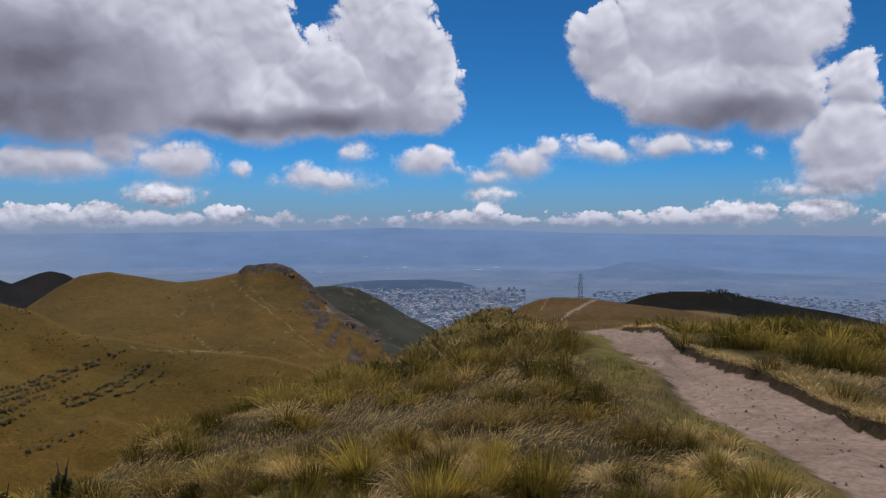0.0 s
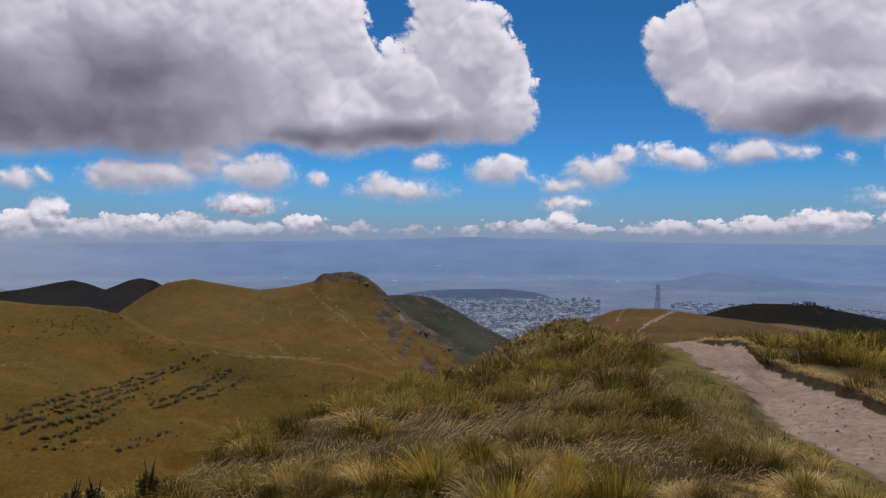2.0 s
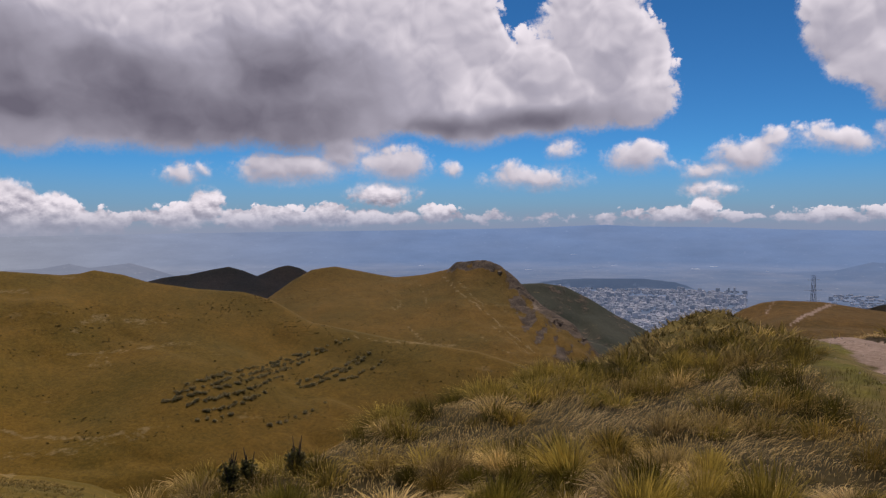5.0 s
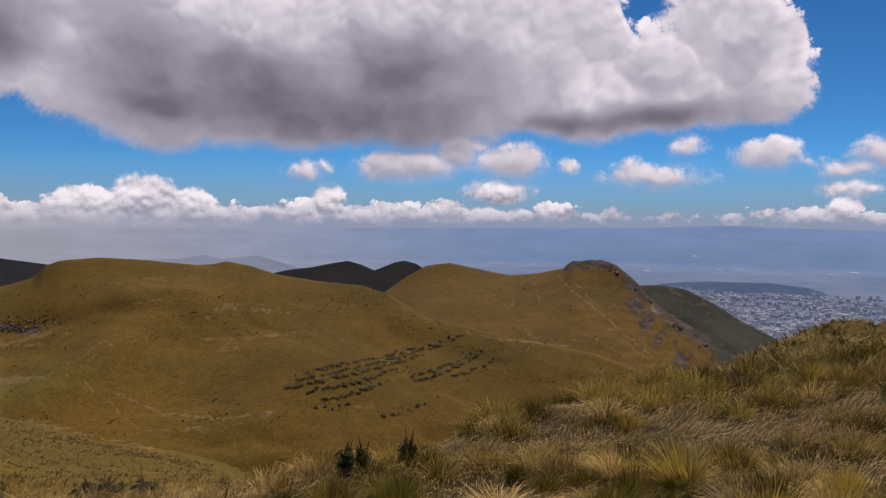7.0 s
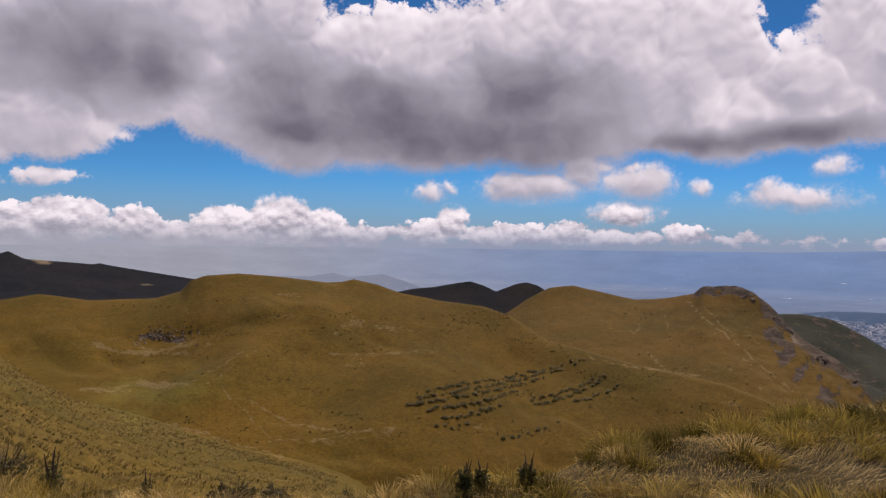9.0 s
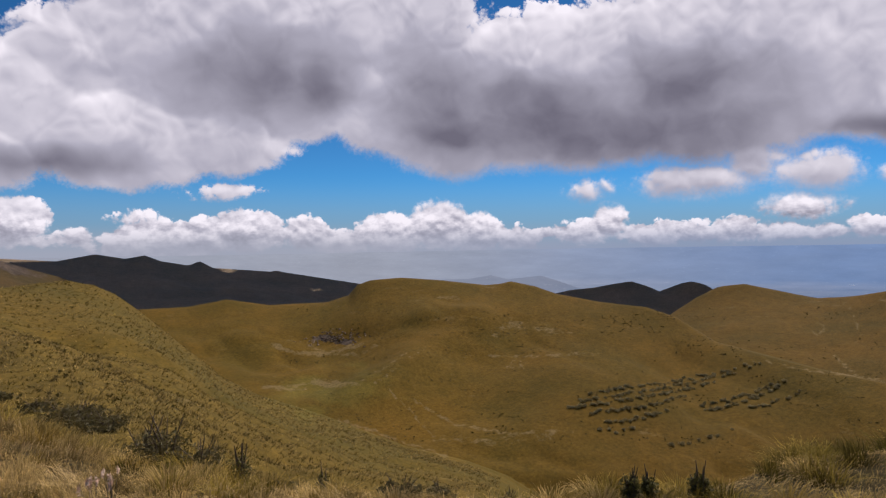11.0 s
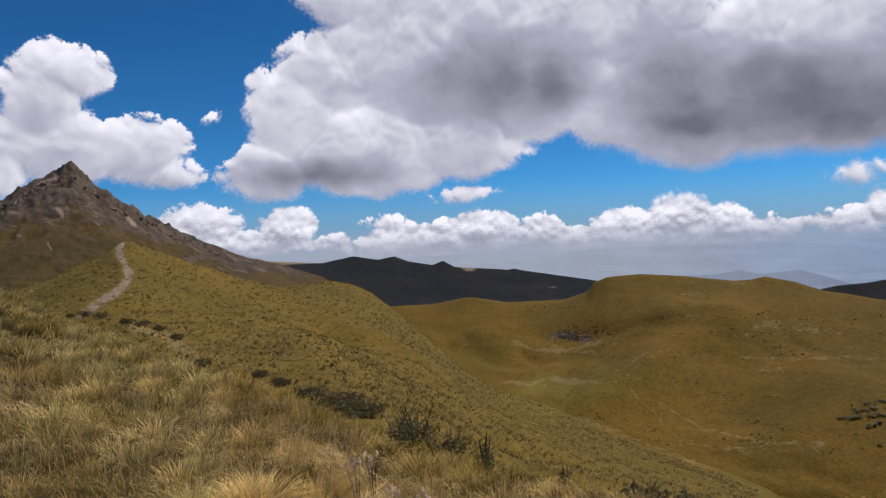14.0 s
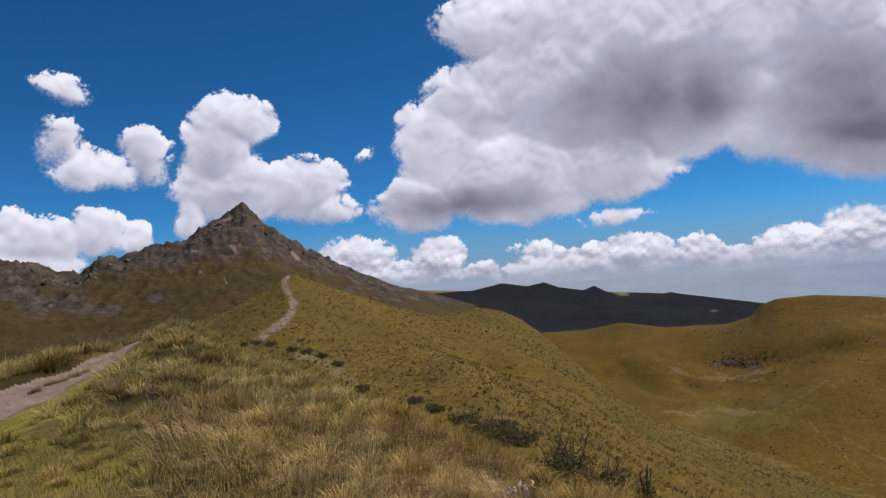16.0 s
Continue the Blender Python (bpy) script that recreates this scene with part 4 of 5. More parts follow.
    cap = smooth(17.0, 15.6, A) * smooth(np.interp(A, [4, 8, 11, 14, 17], [1.2, 1.5, 1.2, 0.5, 0.15]), 0.05, drop + 0.6 * jag)
    for ca, ce, wa, we in ((10.3, -6.7, 0.8, 0.7), (9.6, -7.7, 0.5, 0.5)):
        cap = np.maximum(cap, smooth(1.2, 0.5, np.hypot((A - ca) / wa, (el - ce) / we) + 0.5 * jag))
    flank = smooth(12.8, 10.8, A) * smooth(4.6, 2.6, drop) * smooth(-0.12, 0.3, fbm(A / 0.7 + el / 1.4, el / 1.3, 4, 0.55))
    rock = np.where(crag, np.maximum(0.85 * cap, 0.72 * flank), rock)
    rock = np.where(kind == NAMES.index("green_hill"), 0.33 + 0.2 * jag, rock)
    outcrop = smooth(1.0, 0.2, np.hypot((A - 57.2) / 2.7, (el + 7.7) / 0.65) + 1.2 * fbm(A / 0.8, el / 0.4, 3)) * (kind == NAMES.index("brow_hill"))
    rock = np.maximum(rock, 0.74 * outcrop)
    # painted haze: grows with distance, dims the tint and glows as air
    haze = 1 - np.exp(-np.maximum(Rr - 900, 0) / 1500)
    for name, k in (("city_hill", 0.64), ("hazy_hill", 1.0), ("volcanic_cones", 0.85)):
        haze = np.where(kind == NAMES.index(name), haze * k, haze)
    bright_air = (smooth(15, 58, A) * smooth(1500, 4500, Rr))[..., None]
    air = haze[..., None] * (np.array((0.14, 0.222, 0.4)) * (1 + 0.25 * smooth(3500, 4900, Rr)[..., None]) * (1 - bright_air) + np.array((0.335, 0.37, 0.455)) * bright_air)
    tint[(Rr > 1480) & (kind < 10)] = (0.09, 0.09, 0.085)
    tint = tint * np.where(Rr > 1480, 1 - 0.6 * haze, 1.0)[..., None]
    nr, na = A.shape
    i, j = np.meshgrid(np.arange(nr - 1), np.arange(na), indexing="ij")
    jn = (j + 1) % na
    quads = np.stack([i * na + j, i * na + jn, (i + 1) * na + jn, (i + 1) * na + j], -1).reshape(-1, 4)
    owner = kind[i, j].reshape(-1)
    distant = Rr[i, j].reshape(-1) > 1500
    owner = np.where(distant & (owner < 10), 99, owner)
    verts = np.stack([x, y, z], -1).reshape(-1, 3)
    flat = {"tint": tint.reshape(-1, 3), "rock": rock.reshape(-1), "soil": soil.reshape(-1), "bare": bare.reshape(-1), "air": air.reshape(-1, 3)}
    for k in sorted(set(owner.tolist())):
        f = quads[owner == k]
        ids, inv = np.unique(f, return_inverse=True)
        name = "ground" if k == -1 else "valley_plain" if k == 99 else NAMES[k]
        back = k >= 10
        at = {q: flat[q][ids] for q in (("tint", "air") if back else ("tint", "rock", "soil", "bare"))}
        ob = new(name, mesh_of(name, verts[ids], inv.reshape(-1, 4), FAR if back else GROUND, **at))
        label = LABELS["open"] if k == -1 else "hazy valley plain with pale fields" if k == 99 else LABELS[name]
        tagged(ob, label, "hill" if 0 <= k < 10 else "ground" if k == -1 else "landscape", kind="structure")


build_land()

# ---- grass ----


def blades(rng, roots, outward, length, lean, width, levels=3, wind=(0.12, -0.05)):
    """Tapered, arching blades: corners, triangles and the share of the way up."""
    n = len(roots)
    t = np.linspace(0, 1, levels + 1)
    side = np.stack([-np.sin(outward), np.cos(outward), np.zeros(n)], -1)
    ahead = np.stack([np.cos(outward), np.sin(outward), np.zeros(n)], -1)
    lead = np.array((*wind, 0.0))
    twist = rng.uniform(-0.9, 0.9, n)
    side = side * np.cos(twist)[:, None] + ahead * np.sin(twist)[:, None] * 0.7
    rows, ups = [], []
    for k, s in enumerate(t):
        mid = roots + (ahead * (lean * s ** 1.7)[:, None] if s else 0) * length[:, None] + lead * (length * s * s)[:, None]
        mid = mid + np.stack([np.zeros(n), np.zeros(n), length * (s - 0.42 * np.clip(lean, 0, 1.3) * s ** 2.4)], -1)
        half = side * (width * (1 - 0.25 * s) * 0.5)[:, None]
        if k < levels:
            rows += [mid - half, mid + half]
            ups += [np.full(n, s)] * 2
        else:
            rows.append(mid)
            ups.append(np.ones(n))
    c = 2 * levels + 1
    verts = np.stack(rows, 1).reshape(-1, 3)
    up = np.stack(ups, 1).reshape(-1)
    tris = []
    for k in range(levels - 1):
        a = 2 * k
        tris += [(a, a + 1, a + 3), (a, a + 3, a + 2)]
    a = 2 * levels - 2
    tris.append((a, a + 1, a + 2))
    faces = (np.arange(n)[:, None, None] * c + np.array(tris)[None]).reshape(-1, 3)
    return verts, faces, up


def tussock_blades(rng, count, radius, height, width, levels=3, fallen=0.0, spread=1.25):
    rad = radius * 0.42 * np.sqrt(rng.rand(count))
    phi = rng.rand(count) * 2 * np.pi
    roots = np.stack([rad * np.cos(phi), rad * np.sin(phi), np.full(count, -0.05)], -1)
    outward = phi + rng.normal(0, 0.45, count)
    k = rad / (radius * 0.42)
    lean = np.clip(0.1 + spread * k ** 1.3 * rng.uniform(0.4, 1.3, count) + fallen + rng.normal(0, 0.1 + 0.25 * fallen, count), 0, 1.45)
    length = height * rng.uniform(0.6, 1.25, count) * (1.05 - 0.1 * k)
    return blades(rng, roots, outward, length, lean, width * rng.uniform(0.6, 1.4, count), levels)


rng = np.random.RandomState(3)
TUSSOCKS = []
for v in range(16):
    flat = v % 4 == 2 and v < 9
    vs, fs, up = tussock_blades(rng, 560, rng.uniform(0.4, 0.58), rng.uniform(0.32, 0.5) * (0.8 if flat else 1.2 if v % 4 == 1 else 1.0), 0.0066, 3, 0.5 if flat else 0.0, 0.75 if v % 4 == 1 else 1.2)
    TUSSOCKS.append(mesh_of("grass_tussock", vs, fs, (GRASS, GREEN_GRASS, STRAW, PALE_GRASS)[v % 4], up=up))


def tussock_places():
    """Scattered over the hilltop, off the track and thin on its mown verge: azimuth, distance, size."""
    step = 0.44
    xs = np.arange(-46, 30, step)
    X, Y = np.meshgrid(xs, np.arange(-16, 46, step))
    X, Y = X + rng.uniform(-0.24, 0.24, X.shape), Y + rng.uniform(-0.24, 0.24, X.shape)
    X, Y = X.ravel(), Y.ravel()
    r, az = np.hypot(X, Y), np.degrees(np.arctan2(-X, Y))
    d, s, far = along(TRACK, X, Y)
    rim = own_hill(az, r)[1]
    luck = rng.rand(len(X))
    seen = (az > -37) & (az < 118)
    ok = (r > np.where(seen, 2.9, 1.6)) & (seen | (r < 9)) & (r < np.minimum(rim * np.where((az > 24) & (az < 62), 1.3, 1.75), 44)) & (d > 1.15)
    verge = ((s < 0) & (d < 1.5)) | ((az > 102.5) & (r < 15))
    ok &= ~verge | (luck < 0.4 + 0.15 * (r > 11))
    ok &= ~((s > 0) & (d < 2.15) & (far < 40)) | (luck < 0.12)
    ok &= (fbm(X / 1.5, Y / 1.5, 3) > np.where((az > 40) & (az < 100), -0.32, -0.13)) & ((r < 11) | (luck < 0.55))
    outer = (s > 0) & (d > 1.15) & ((d > 1.9) | (far > 46)) & (r > 8)
    size = rng.uniform(0.42, 1.0, len(X)) * np.where(outer, 1.45, 1.0) * (1 + 0.35 * smooth(9, 16, r)) * (1 - 0.12 * smooth(24, 34, az) * smooth(66, 56, az)) * np.where(verge, 0.6, 1.0) * np.where(r < 4.2, 0.7, 1.0)
    k = np.nonzero(ok)[0]
    k = k[np.argsort(r[k] + 1000 * ~seen[k])]
    return az[k], r[k], X[k], Y[k], size[k]


t_az, t_r, t_x, t_y, t_size = tussock_places()
# big tussocks crowd the inner edge of the track where it leaves along the ridge
k = np.linspace(0, 1, 26)
e_x, e_y = -19.0 - 5 * k + rng.normal(0, 0.25, 26), -5.0 - 0.7 * k + rng.normal(0, 0.35, 26)
e_x[18:], e_y[18:] = -22.4 - 2.8 * k[:8] / k[7] + rng.normal(0, 0.1, 8), -8.0 + 0.7 * k[:8] / k[7]      # and a low strip of turf left standing on the bare ground
t_x, t_y = np.concatenate([t_x, e_x]), np.concatenate([t_y, e_y])
t_az, t_r = np.concatenate([t_az, np.degrees(np.arctan2(-e_x, e_y))]), np.concatenate([t_r, np.hypot(e_x, e_y)])
t_size = np.concatenate([t_size, rng.uniform(0.9, 1.3, 26) * np.where(np.arange(26) < 18, 1.0, 0.5)])
t_z = ground_height(t_az, t_r)[0]
NEAR = 300
for i in range(min(NEAR, len(t_r))):
    luck = rng.rand()
    luck += 0.7 * float(fbm(t_x[i] / 1.8, t_y[i] / 1.8, 2)) + (0.25 if -9 < t_az[i] < 4 and 7 < t_r[i] < 12 else 0.0)
    tone = (1 if luck < 0.72 else 0 if luck < 0.86 else 2) if t_az[i] < 44 else (1 if luck < 0.16 else 0 if luck < 0.55 else 2) if t_az[i] < 84 else (3 if luck < 0.5 else 1 if luck < 0.64 else 0 if luck < 0.8 else 2)
    green = tone in (1, 3)
    ob = new("grass_tussock", TUSSOCKS[int(rng.randint(4)) * 4 + tone])
    k = float(t_size[i])
    ob.matrix_world = Matrix.LocRotScale((t_x[i], t_y[i], t_z[i]), Euler((rng.normal(0, 0.1), rng.normal(0, 0.1), rng.rand() * 6.28)), (k, k, k * rng.uniform(0.85, 1.2) * (0.75 if tone == 2 else 1.0)))
    tagged(ob, "dense tussock of dark olive mountain grass" if tone == 1 else "soft tussock of pale green mountain grass" if green else "arching tussock of straw-coloured mountain grass", "grass tussock", "tussocks on the hilltop")


def scatter(name, xs, ys, zs, sizes, count, radius, height, width, levels, mat, label):
    """Many tussocks as one sheet of grass."""
    V, F, U, T, base = [], [], [], [], 0
    kinds = [tussock_blades(rng, count, radius, height, width, levels) for _ in range(12)]
    for x, y, z, k in zip(xs, ys, zs, sizes):
        v, f, u = kinds[rng.randint(12)]
        a = rng.rand() * 6.28
        c, s_ = math.cos(a), math.sin(a)
        v = (v * k) @ np.array(((c, s_, 0), (-s_, c, 0), (0, 0, 1)))
        V.append(v + np.array((x, y, z)))
        F.append(f + base)
        U.append(u)
        T.append(np.full(len(v), rng.uniform(0.02, 1.0)))
        base += len(v)
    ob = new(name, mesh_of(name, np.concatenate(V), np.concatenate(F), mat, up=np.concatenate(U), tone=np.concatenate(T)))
    return tagged(ob, label, "grass", kind="stuff")


far_i = np.arange(NEAR, len(t_r))
olive = rng.rand(len(t_r)) + 1.0 * fbm(t_x / 2.2, t_y / 2.2, 2) < np.where(t_az < -17, 0.9, np.where(t_az < 44, 0.68, np.where(t_az < 84, 0.2, 0.72)))
olive = np.where(olive, np.where(t_az < 84, 1, 2), 0)
for name, lo, hi, pick, count, wid, lv, mat, label in (
        ("hilltop_grass", 0, 19, 0, 170, 0.0095, 2, GRASS, "straw-coloured tussock grass covering the hilltop"), ("olive_hilltop_grass", 0, 19, 1, 170, 0.0095, 2, GREEN_GRASS, "dark olive tussock grass on the hilltop"),
        ("pale_hilltop_grass", 0, 99, 2, 120, 0.012, 2, PALE_GRASS, "pale green tussock grass on the hilltop"),
        ("ridge_grass", 19, 99, 0, 40, 0.026, 2, GRASS, "straw tussock grass along the crest of the ridge"), ("olive_ridge_grass", 19, 99, 1, 50, 0.026, 2, GREEN_GRASS, "olive tussock grass along the crest of the ridge")):
    sel = far_i[(t_r[far_i] >= lo) & (t_r[far_i] < hi) & (olive[far_i] == pick)]
    scatter(name, t_x[sel], t_y[sel], t_z[sel], t_size[sel], count, 0.52, 0.42, wid, lv, mat, label)

# short turf and fallen straw between the tussocks and on the verge
m = 80000
az = rng.uniform(-37, 116, m)
r = np.sqrt(rng.uniform(2.2 ** 2, 15 ** 2, m))
x, y = -r * np.sin(np.radians(az)), r * np.cos(np.radians(az))
d, s, far = along(TRACK, x, y)
keep = (d > np.where(s < 0, 0.95, 1.12)) & (r < own_hill(az, r)[1] * 1.3) & ((d > 1.5) | (rng.rand(m) < np.where(az > 95, 0.85, 0.75)))
x, y, az, r, d, s = x[keep], y[keep], az[keep], r[keep], d[keep], s[keep]
z = ground_height(az, r)[0]
m = len(x)
lush = ((s < 0) & (d < 1.9)) | ((az > 102.5) & (r < 15.5))
vs, fs, up = blades(rng, np.stack([x, y, z - 0.01], -1), np.where(lush, rng.rand(m) * 6.28, -0.6 + 3.0 * fbm(x / 1.3, y / 1.3, 3) + rng.normal(0, 0.4, m)), np.where(lush, 0.11, np.where(az < 42, 0.17, 0.34)) * rng.uniform(0.5, 1.4, m), np.where(lush, rng.uniform(0.1, 0.8, m), np.where(az < 42, rng.uniform(0.5, 1.1, m), rng.uniform(0.3, 1.2, m))),
                    np.where(lush, 0.008, 0.006) * rng.uniform(0.7, 1.4, m), 2)
tri_lush = np.repeat(lush, 3)
v_lush = np.repeat(lush, 5)
for name, pick, mat, label in (("verge_turf", True, TURF, "short green turf along the track"), ("fallen_grass", False, STRAW, "fallen straw and short grass between tussocks")):
    f = fs[tri_lush == pick]
    ids, inv = np.unique(f, return_inverse=True)
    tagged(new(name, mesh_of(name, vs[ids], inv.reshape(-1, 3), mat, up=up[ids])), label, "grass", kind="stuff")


def clumps(name, az0, az1, r0, r1, count, hill, size, label, power=1.0):
    """Small clumps on a farther slope."""
    az = rng.uniform(az0, az1, count)
    r = r0 * (r1 / r0) ** (rng.rand(count) ** power)
    z, kind, d, s, far, rc = ground_height(az, r)
    ok = np.isin(kind, hill)
    el = np.degrees(np.arctan2(z - EYE, r))
    ok &= line_mask(TRAIL, az, el, 0.5) < 0.2
    ok &= (d > 1.4) | (r > 75)
    az, r, z = az[ok], r[ok], z[ok]
    x, y = -r * np.sin(np.radians(az)), r * np.cos(np.radians(az))
    k = 7
    n = len(x)
    phi = rng.rand(n, k) * 6.28
    sc = size * rng.uniform(0.5, 1.5, n) * (0.5 + r / 170)
    roots = np.stack([x[:, None] + np.cos(phi) * 0.25 * sc[:, None], y[:, None] + np.sin(phi) * 0.25 * sc[:, None], np.repeat(z[:, None] - 0.05, k, 1)], -1).reshape(-1, 3)
    ln = (np.repeat(sc[:, None], k, 1) * rng.uniform(0.6, 1.2, (n, k))).ravel()
    vs, fs, up = blades(rng, roots, phi.ravel(), ln, rng.uniform(0.5, 1.5, n * k), ln * 0.22, 1)
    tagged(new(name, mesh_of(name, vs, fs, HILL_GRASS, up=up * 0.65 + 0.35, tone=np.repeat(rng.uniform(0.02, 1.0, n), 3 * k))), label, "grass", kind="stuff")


# the third colour paints shade at the feet of the clumps
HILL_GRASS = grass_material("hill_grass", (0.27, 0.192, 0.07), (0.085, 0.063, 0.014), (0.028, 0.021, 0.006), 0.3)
ridge = [-1, NAMES.index("trail_ridge")]
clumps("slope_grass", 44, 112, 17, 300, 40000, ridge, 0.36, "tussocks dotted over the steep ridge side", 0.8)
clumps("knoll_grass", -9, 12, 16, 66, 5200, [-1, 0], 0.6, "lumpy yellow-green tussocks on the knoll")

# ---- shrubs, flowers, stones ----


def leaf_cloud(rng, count, rx, ry, rz, size, hollow=0.45, lift=0.0):
    """Small bent leaves in an uneven crown."""
    p = rng.normal(size=(count, 3))
    p /= np.linalg.norm(p, axis=1)[:, None]
    lump = 1 + 0.28 * np.sin(3.1 * p[:, 0] + 1.7) * np.cos(2.7 * p[:, 1]) + 0.2 * np.sin(5.3 * p[:, 2] + 2 * p[:, 0])
    p *= (rng.uniform(hollow, 1.0, count) * lump)[:, None]
    p = p * np.array((rx, ry, rz)) + np.array((0, 0, lift))
    a, b = rng.normal(size=(count, 3)), rng.normal(size=(count, 3))
    a /= np.linalg.norm(a, axis=1)[:, None]
    b -= a * (a * b).sum(1)[:, None]
    b /= np.linalg.norm(b, axis=1)[:, None]
    s = size * rng.uniform(0.6, 1.4, count)[:, None]
    n = np.cross(a, b) * s * 0.18
    v = np.stack([p - a * s, p + b * s * 0.45 + n, p + a * s, p - b * s * 0.45 + n], 1).reshape(-1, 3)
    f = (np.arange(count)[:, None, None] * 4 + np.array(((0, 1, 2), (0, 2, 3)))[None]).reshape(-1, 3)
    return v, f


def tubes(lines, sides=5):
    """Tapered rods along lines of (x, y, z, radius)."""
    V, F, base = [], [], 0
    for ln in lines:
        for x, y, z, q in ln:
            for k in range(sides):
                a = k * 6.2832 / sides
                V.append((x + q * math.cos(a), y + q * math.sin(a), z))
        for i in range(len(ln) - 1):
            for k in range(sides):
                a, b = base + i * sides + k, base + i * sides + (k + 1) % sides
                F += [(a, b, b + sides), (a, b + sides, a + sides)]
        base += len(ln) * sides
    return V, F


def shrub(name, rng, width, height, leaves, leaf, mat, label, category="shrub", group="", upright=False):
    """A shrub with bare stems below and an uneven crown, its foot at the origin."""
    e = new(name)
    lines, tips = [], []
    for k in range(7 if upright else 6):
        a, o = rng.rand() * 6.28, rng.uniform(0.15, 0.5 if not upright else 0.42) * width
        hh = height * rng.uniform(0.55, 1.0)
        bend = rng.uniform(0.2, 0.5)
        lines.append([(0.04 * math.cos(a), 0.04 * math.sin(a), -0.15, 0.02 * height + 0.006), (o * bend * math.cos(a), o * bend * math.sin(a), hh * 0.5, 0.013 * height + 0.004),
                      (o * math.cos(a), o * math.sin(a), hh, 0.004 * height + 0.002)])
        tips.append((o * math.cos(a), o * math.sin(a), hh))
    part("stem", *tubes(lines), TWIG, e)
    V, F, base = [], [], 0
    if upright:
        for tx, ty, tz in tips:
            for low_, k_ in ((0.5, 0.55), (0.85, 0.95)):
                v, f = leaf_cloud(rng, leaves // 9, 0.09 * height + 0.015, 0.09 * height + 0.015, 0.17 * height, leaf, 0.15)
                v = v + np.array((tx * k_, ty * k_, tz * low_))
                V.append(v), F.append(f + base)
                base += len(v)
    else:
        for tx, ty, tz in tips + [(0, 0, height * 0.6)]:
            v, f = leaf_cloud(rng, leaves // 7, 0.34 * width, 0.34 * width, 0.32 * height, leaf, 0.5)
            v = v + np.array((tx * 0.75, ty * 0.75, max(tz * 0.42, 0.24 * height)))
            V.append(v), F.append(f + base)
            base += len(v)
    part("foliage", np.concatenate(V), np.concatenate(F), mat, e)
    return tagged(e, label, category, group)


def stand(e, place, turn=0.0, size=1.0, sink=0.0):
    e.matrix_world = Matrix.LocRotScale(place - Vector((0, 0, sink)), Euler((0, 0, turn)), (size, size, size))
    return e


# dark upright shrubs that stand up over the rim of the hilltop: azimuth, distance, height, width
rng = np.random.RandomState(21)
for a, r_, h, wd in ((33.4, 8.6, 0.52, 0.24), (32.0, 8.7, 0.46, 0.26), (64.4, 12.2, 1.0, 0.42), (58.0, 10.5, 0.6, 0.3), (28.4, 9.0, 0.5, 0.25), (43.0, 9.6, 0.32, 0.2)):
    stand(shrub("upright_shrub", rng, wd, h, 520, 0.028, LEAF, "dark green upright shrub standing in the grass", group="upright shrubs"), spot(a, r_), rng.rand() * 6)
for a, r_, h, wd in ((67.4, 14.5, 0.9, 1.0), (69.8, 15.5, 1.1, 1.1), (71.3, 16.5, 1.15, 1.2), (52.0, 11.0, 0.5, 0.6), (48.5, 11.2, 0.45, 0.6), (61.0, 11.8, 0.4, 0.5)):
    stand(shrub("low_shrub", rng, wd, h, 500, 0.05, GREY_LEAF, "dull grey-green low shrub among the grass", group="low shrubs"), spot(a, r_), rng.rand() * 6)
for a, el, h, wd in ((76.9, -12.2, 1.0, 2.0), (75.9, -12.7, 1.1, 2.2), (74.8, -13.2, 0.9, 2.0), (73.9, -13.5, 0.9, 1.5), (78.2, -11.6, 0.8, 1.5), (80.5, -10.6, 0.7, 1.2), (82.0, -9.8, 0.7, 1.2),
                     (86.3, -8.6, 0.8, 1.1), (94.2, -4.3, 1.1, 1.9), (93.2, -4.4, 1.0, 1.6), (95.1, -4.2, 0.9, 1.5), (91.5, -4.9, 0.9, 1.6), (90.3, -5.2, 0.9, 1.8), (89.3, -5.7, 0.9, 1.6), (88.0, -6.4, 0.7, 1.4)):
    stand(shrub("slope_shrub", rng, wd, h, 480, 0.08, GREY_LEAF, "dark low shrub on the upper ridge slope", group="shrubs on the ridge"), sight(a, el, 17, 300), rng.rand() * 6)

# pale flower spikes in the grass
for a, r_, h in ((74.6, 7.4, 0.75), (73.4, 7.7, 0.8), (69.0, 6.9, 0.65), (68.5, 6.6, 0.6), (72.0, 7.0, 0.55)):
    e = new("flowering_plant")
    lines, heads = [], []
    for k in range(5):
        q, o = rng.rand() * 6.28, rng.uniform(0.03, 0.16)
        hh = h * rng.uniform(0.75, 1.0)
        lines.append([(0, 0, -0.1, 0.004), (o * math.cos(q) * 0.5, o * math.sin(q) * 0.5, hh * 0.6, 0.003), (o * math.cos(q), o * math.sin(q), hh, 0.002)])
        heads.append((o * math.cos(q), o * math.sin(q), hh))
    part("stem", *tubes(lines), TWIG, e)
    for hx, hy, hz in heads:
        v, f = leaf_cloud(rng, 30, 0.02, 0.02, 0.055, 0.018, 0.1)
        part("flower", v + np.array((hx, hy, hz - 0.06)), f, PETAL, e, "pale pink flower head")
    stand(tagged(e, "slender plant with pale pinkish flower heads", "flower", "flowering plants"), spot(a, r_))

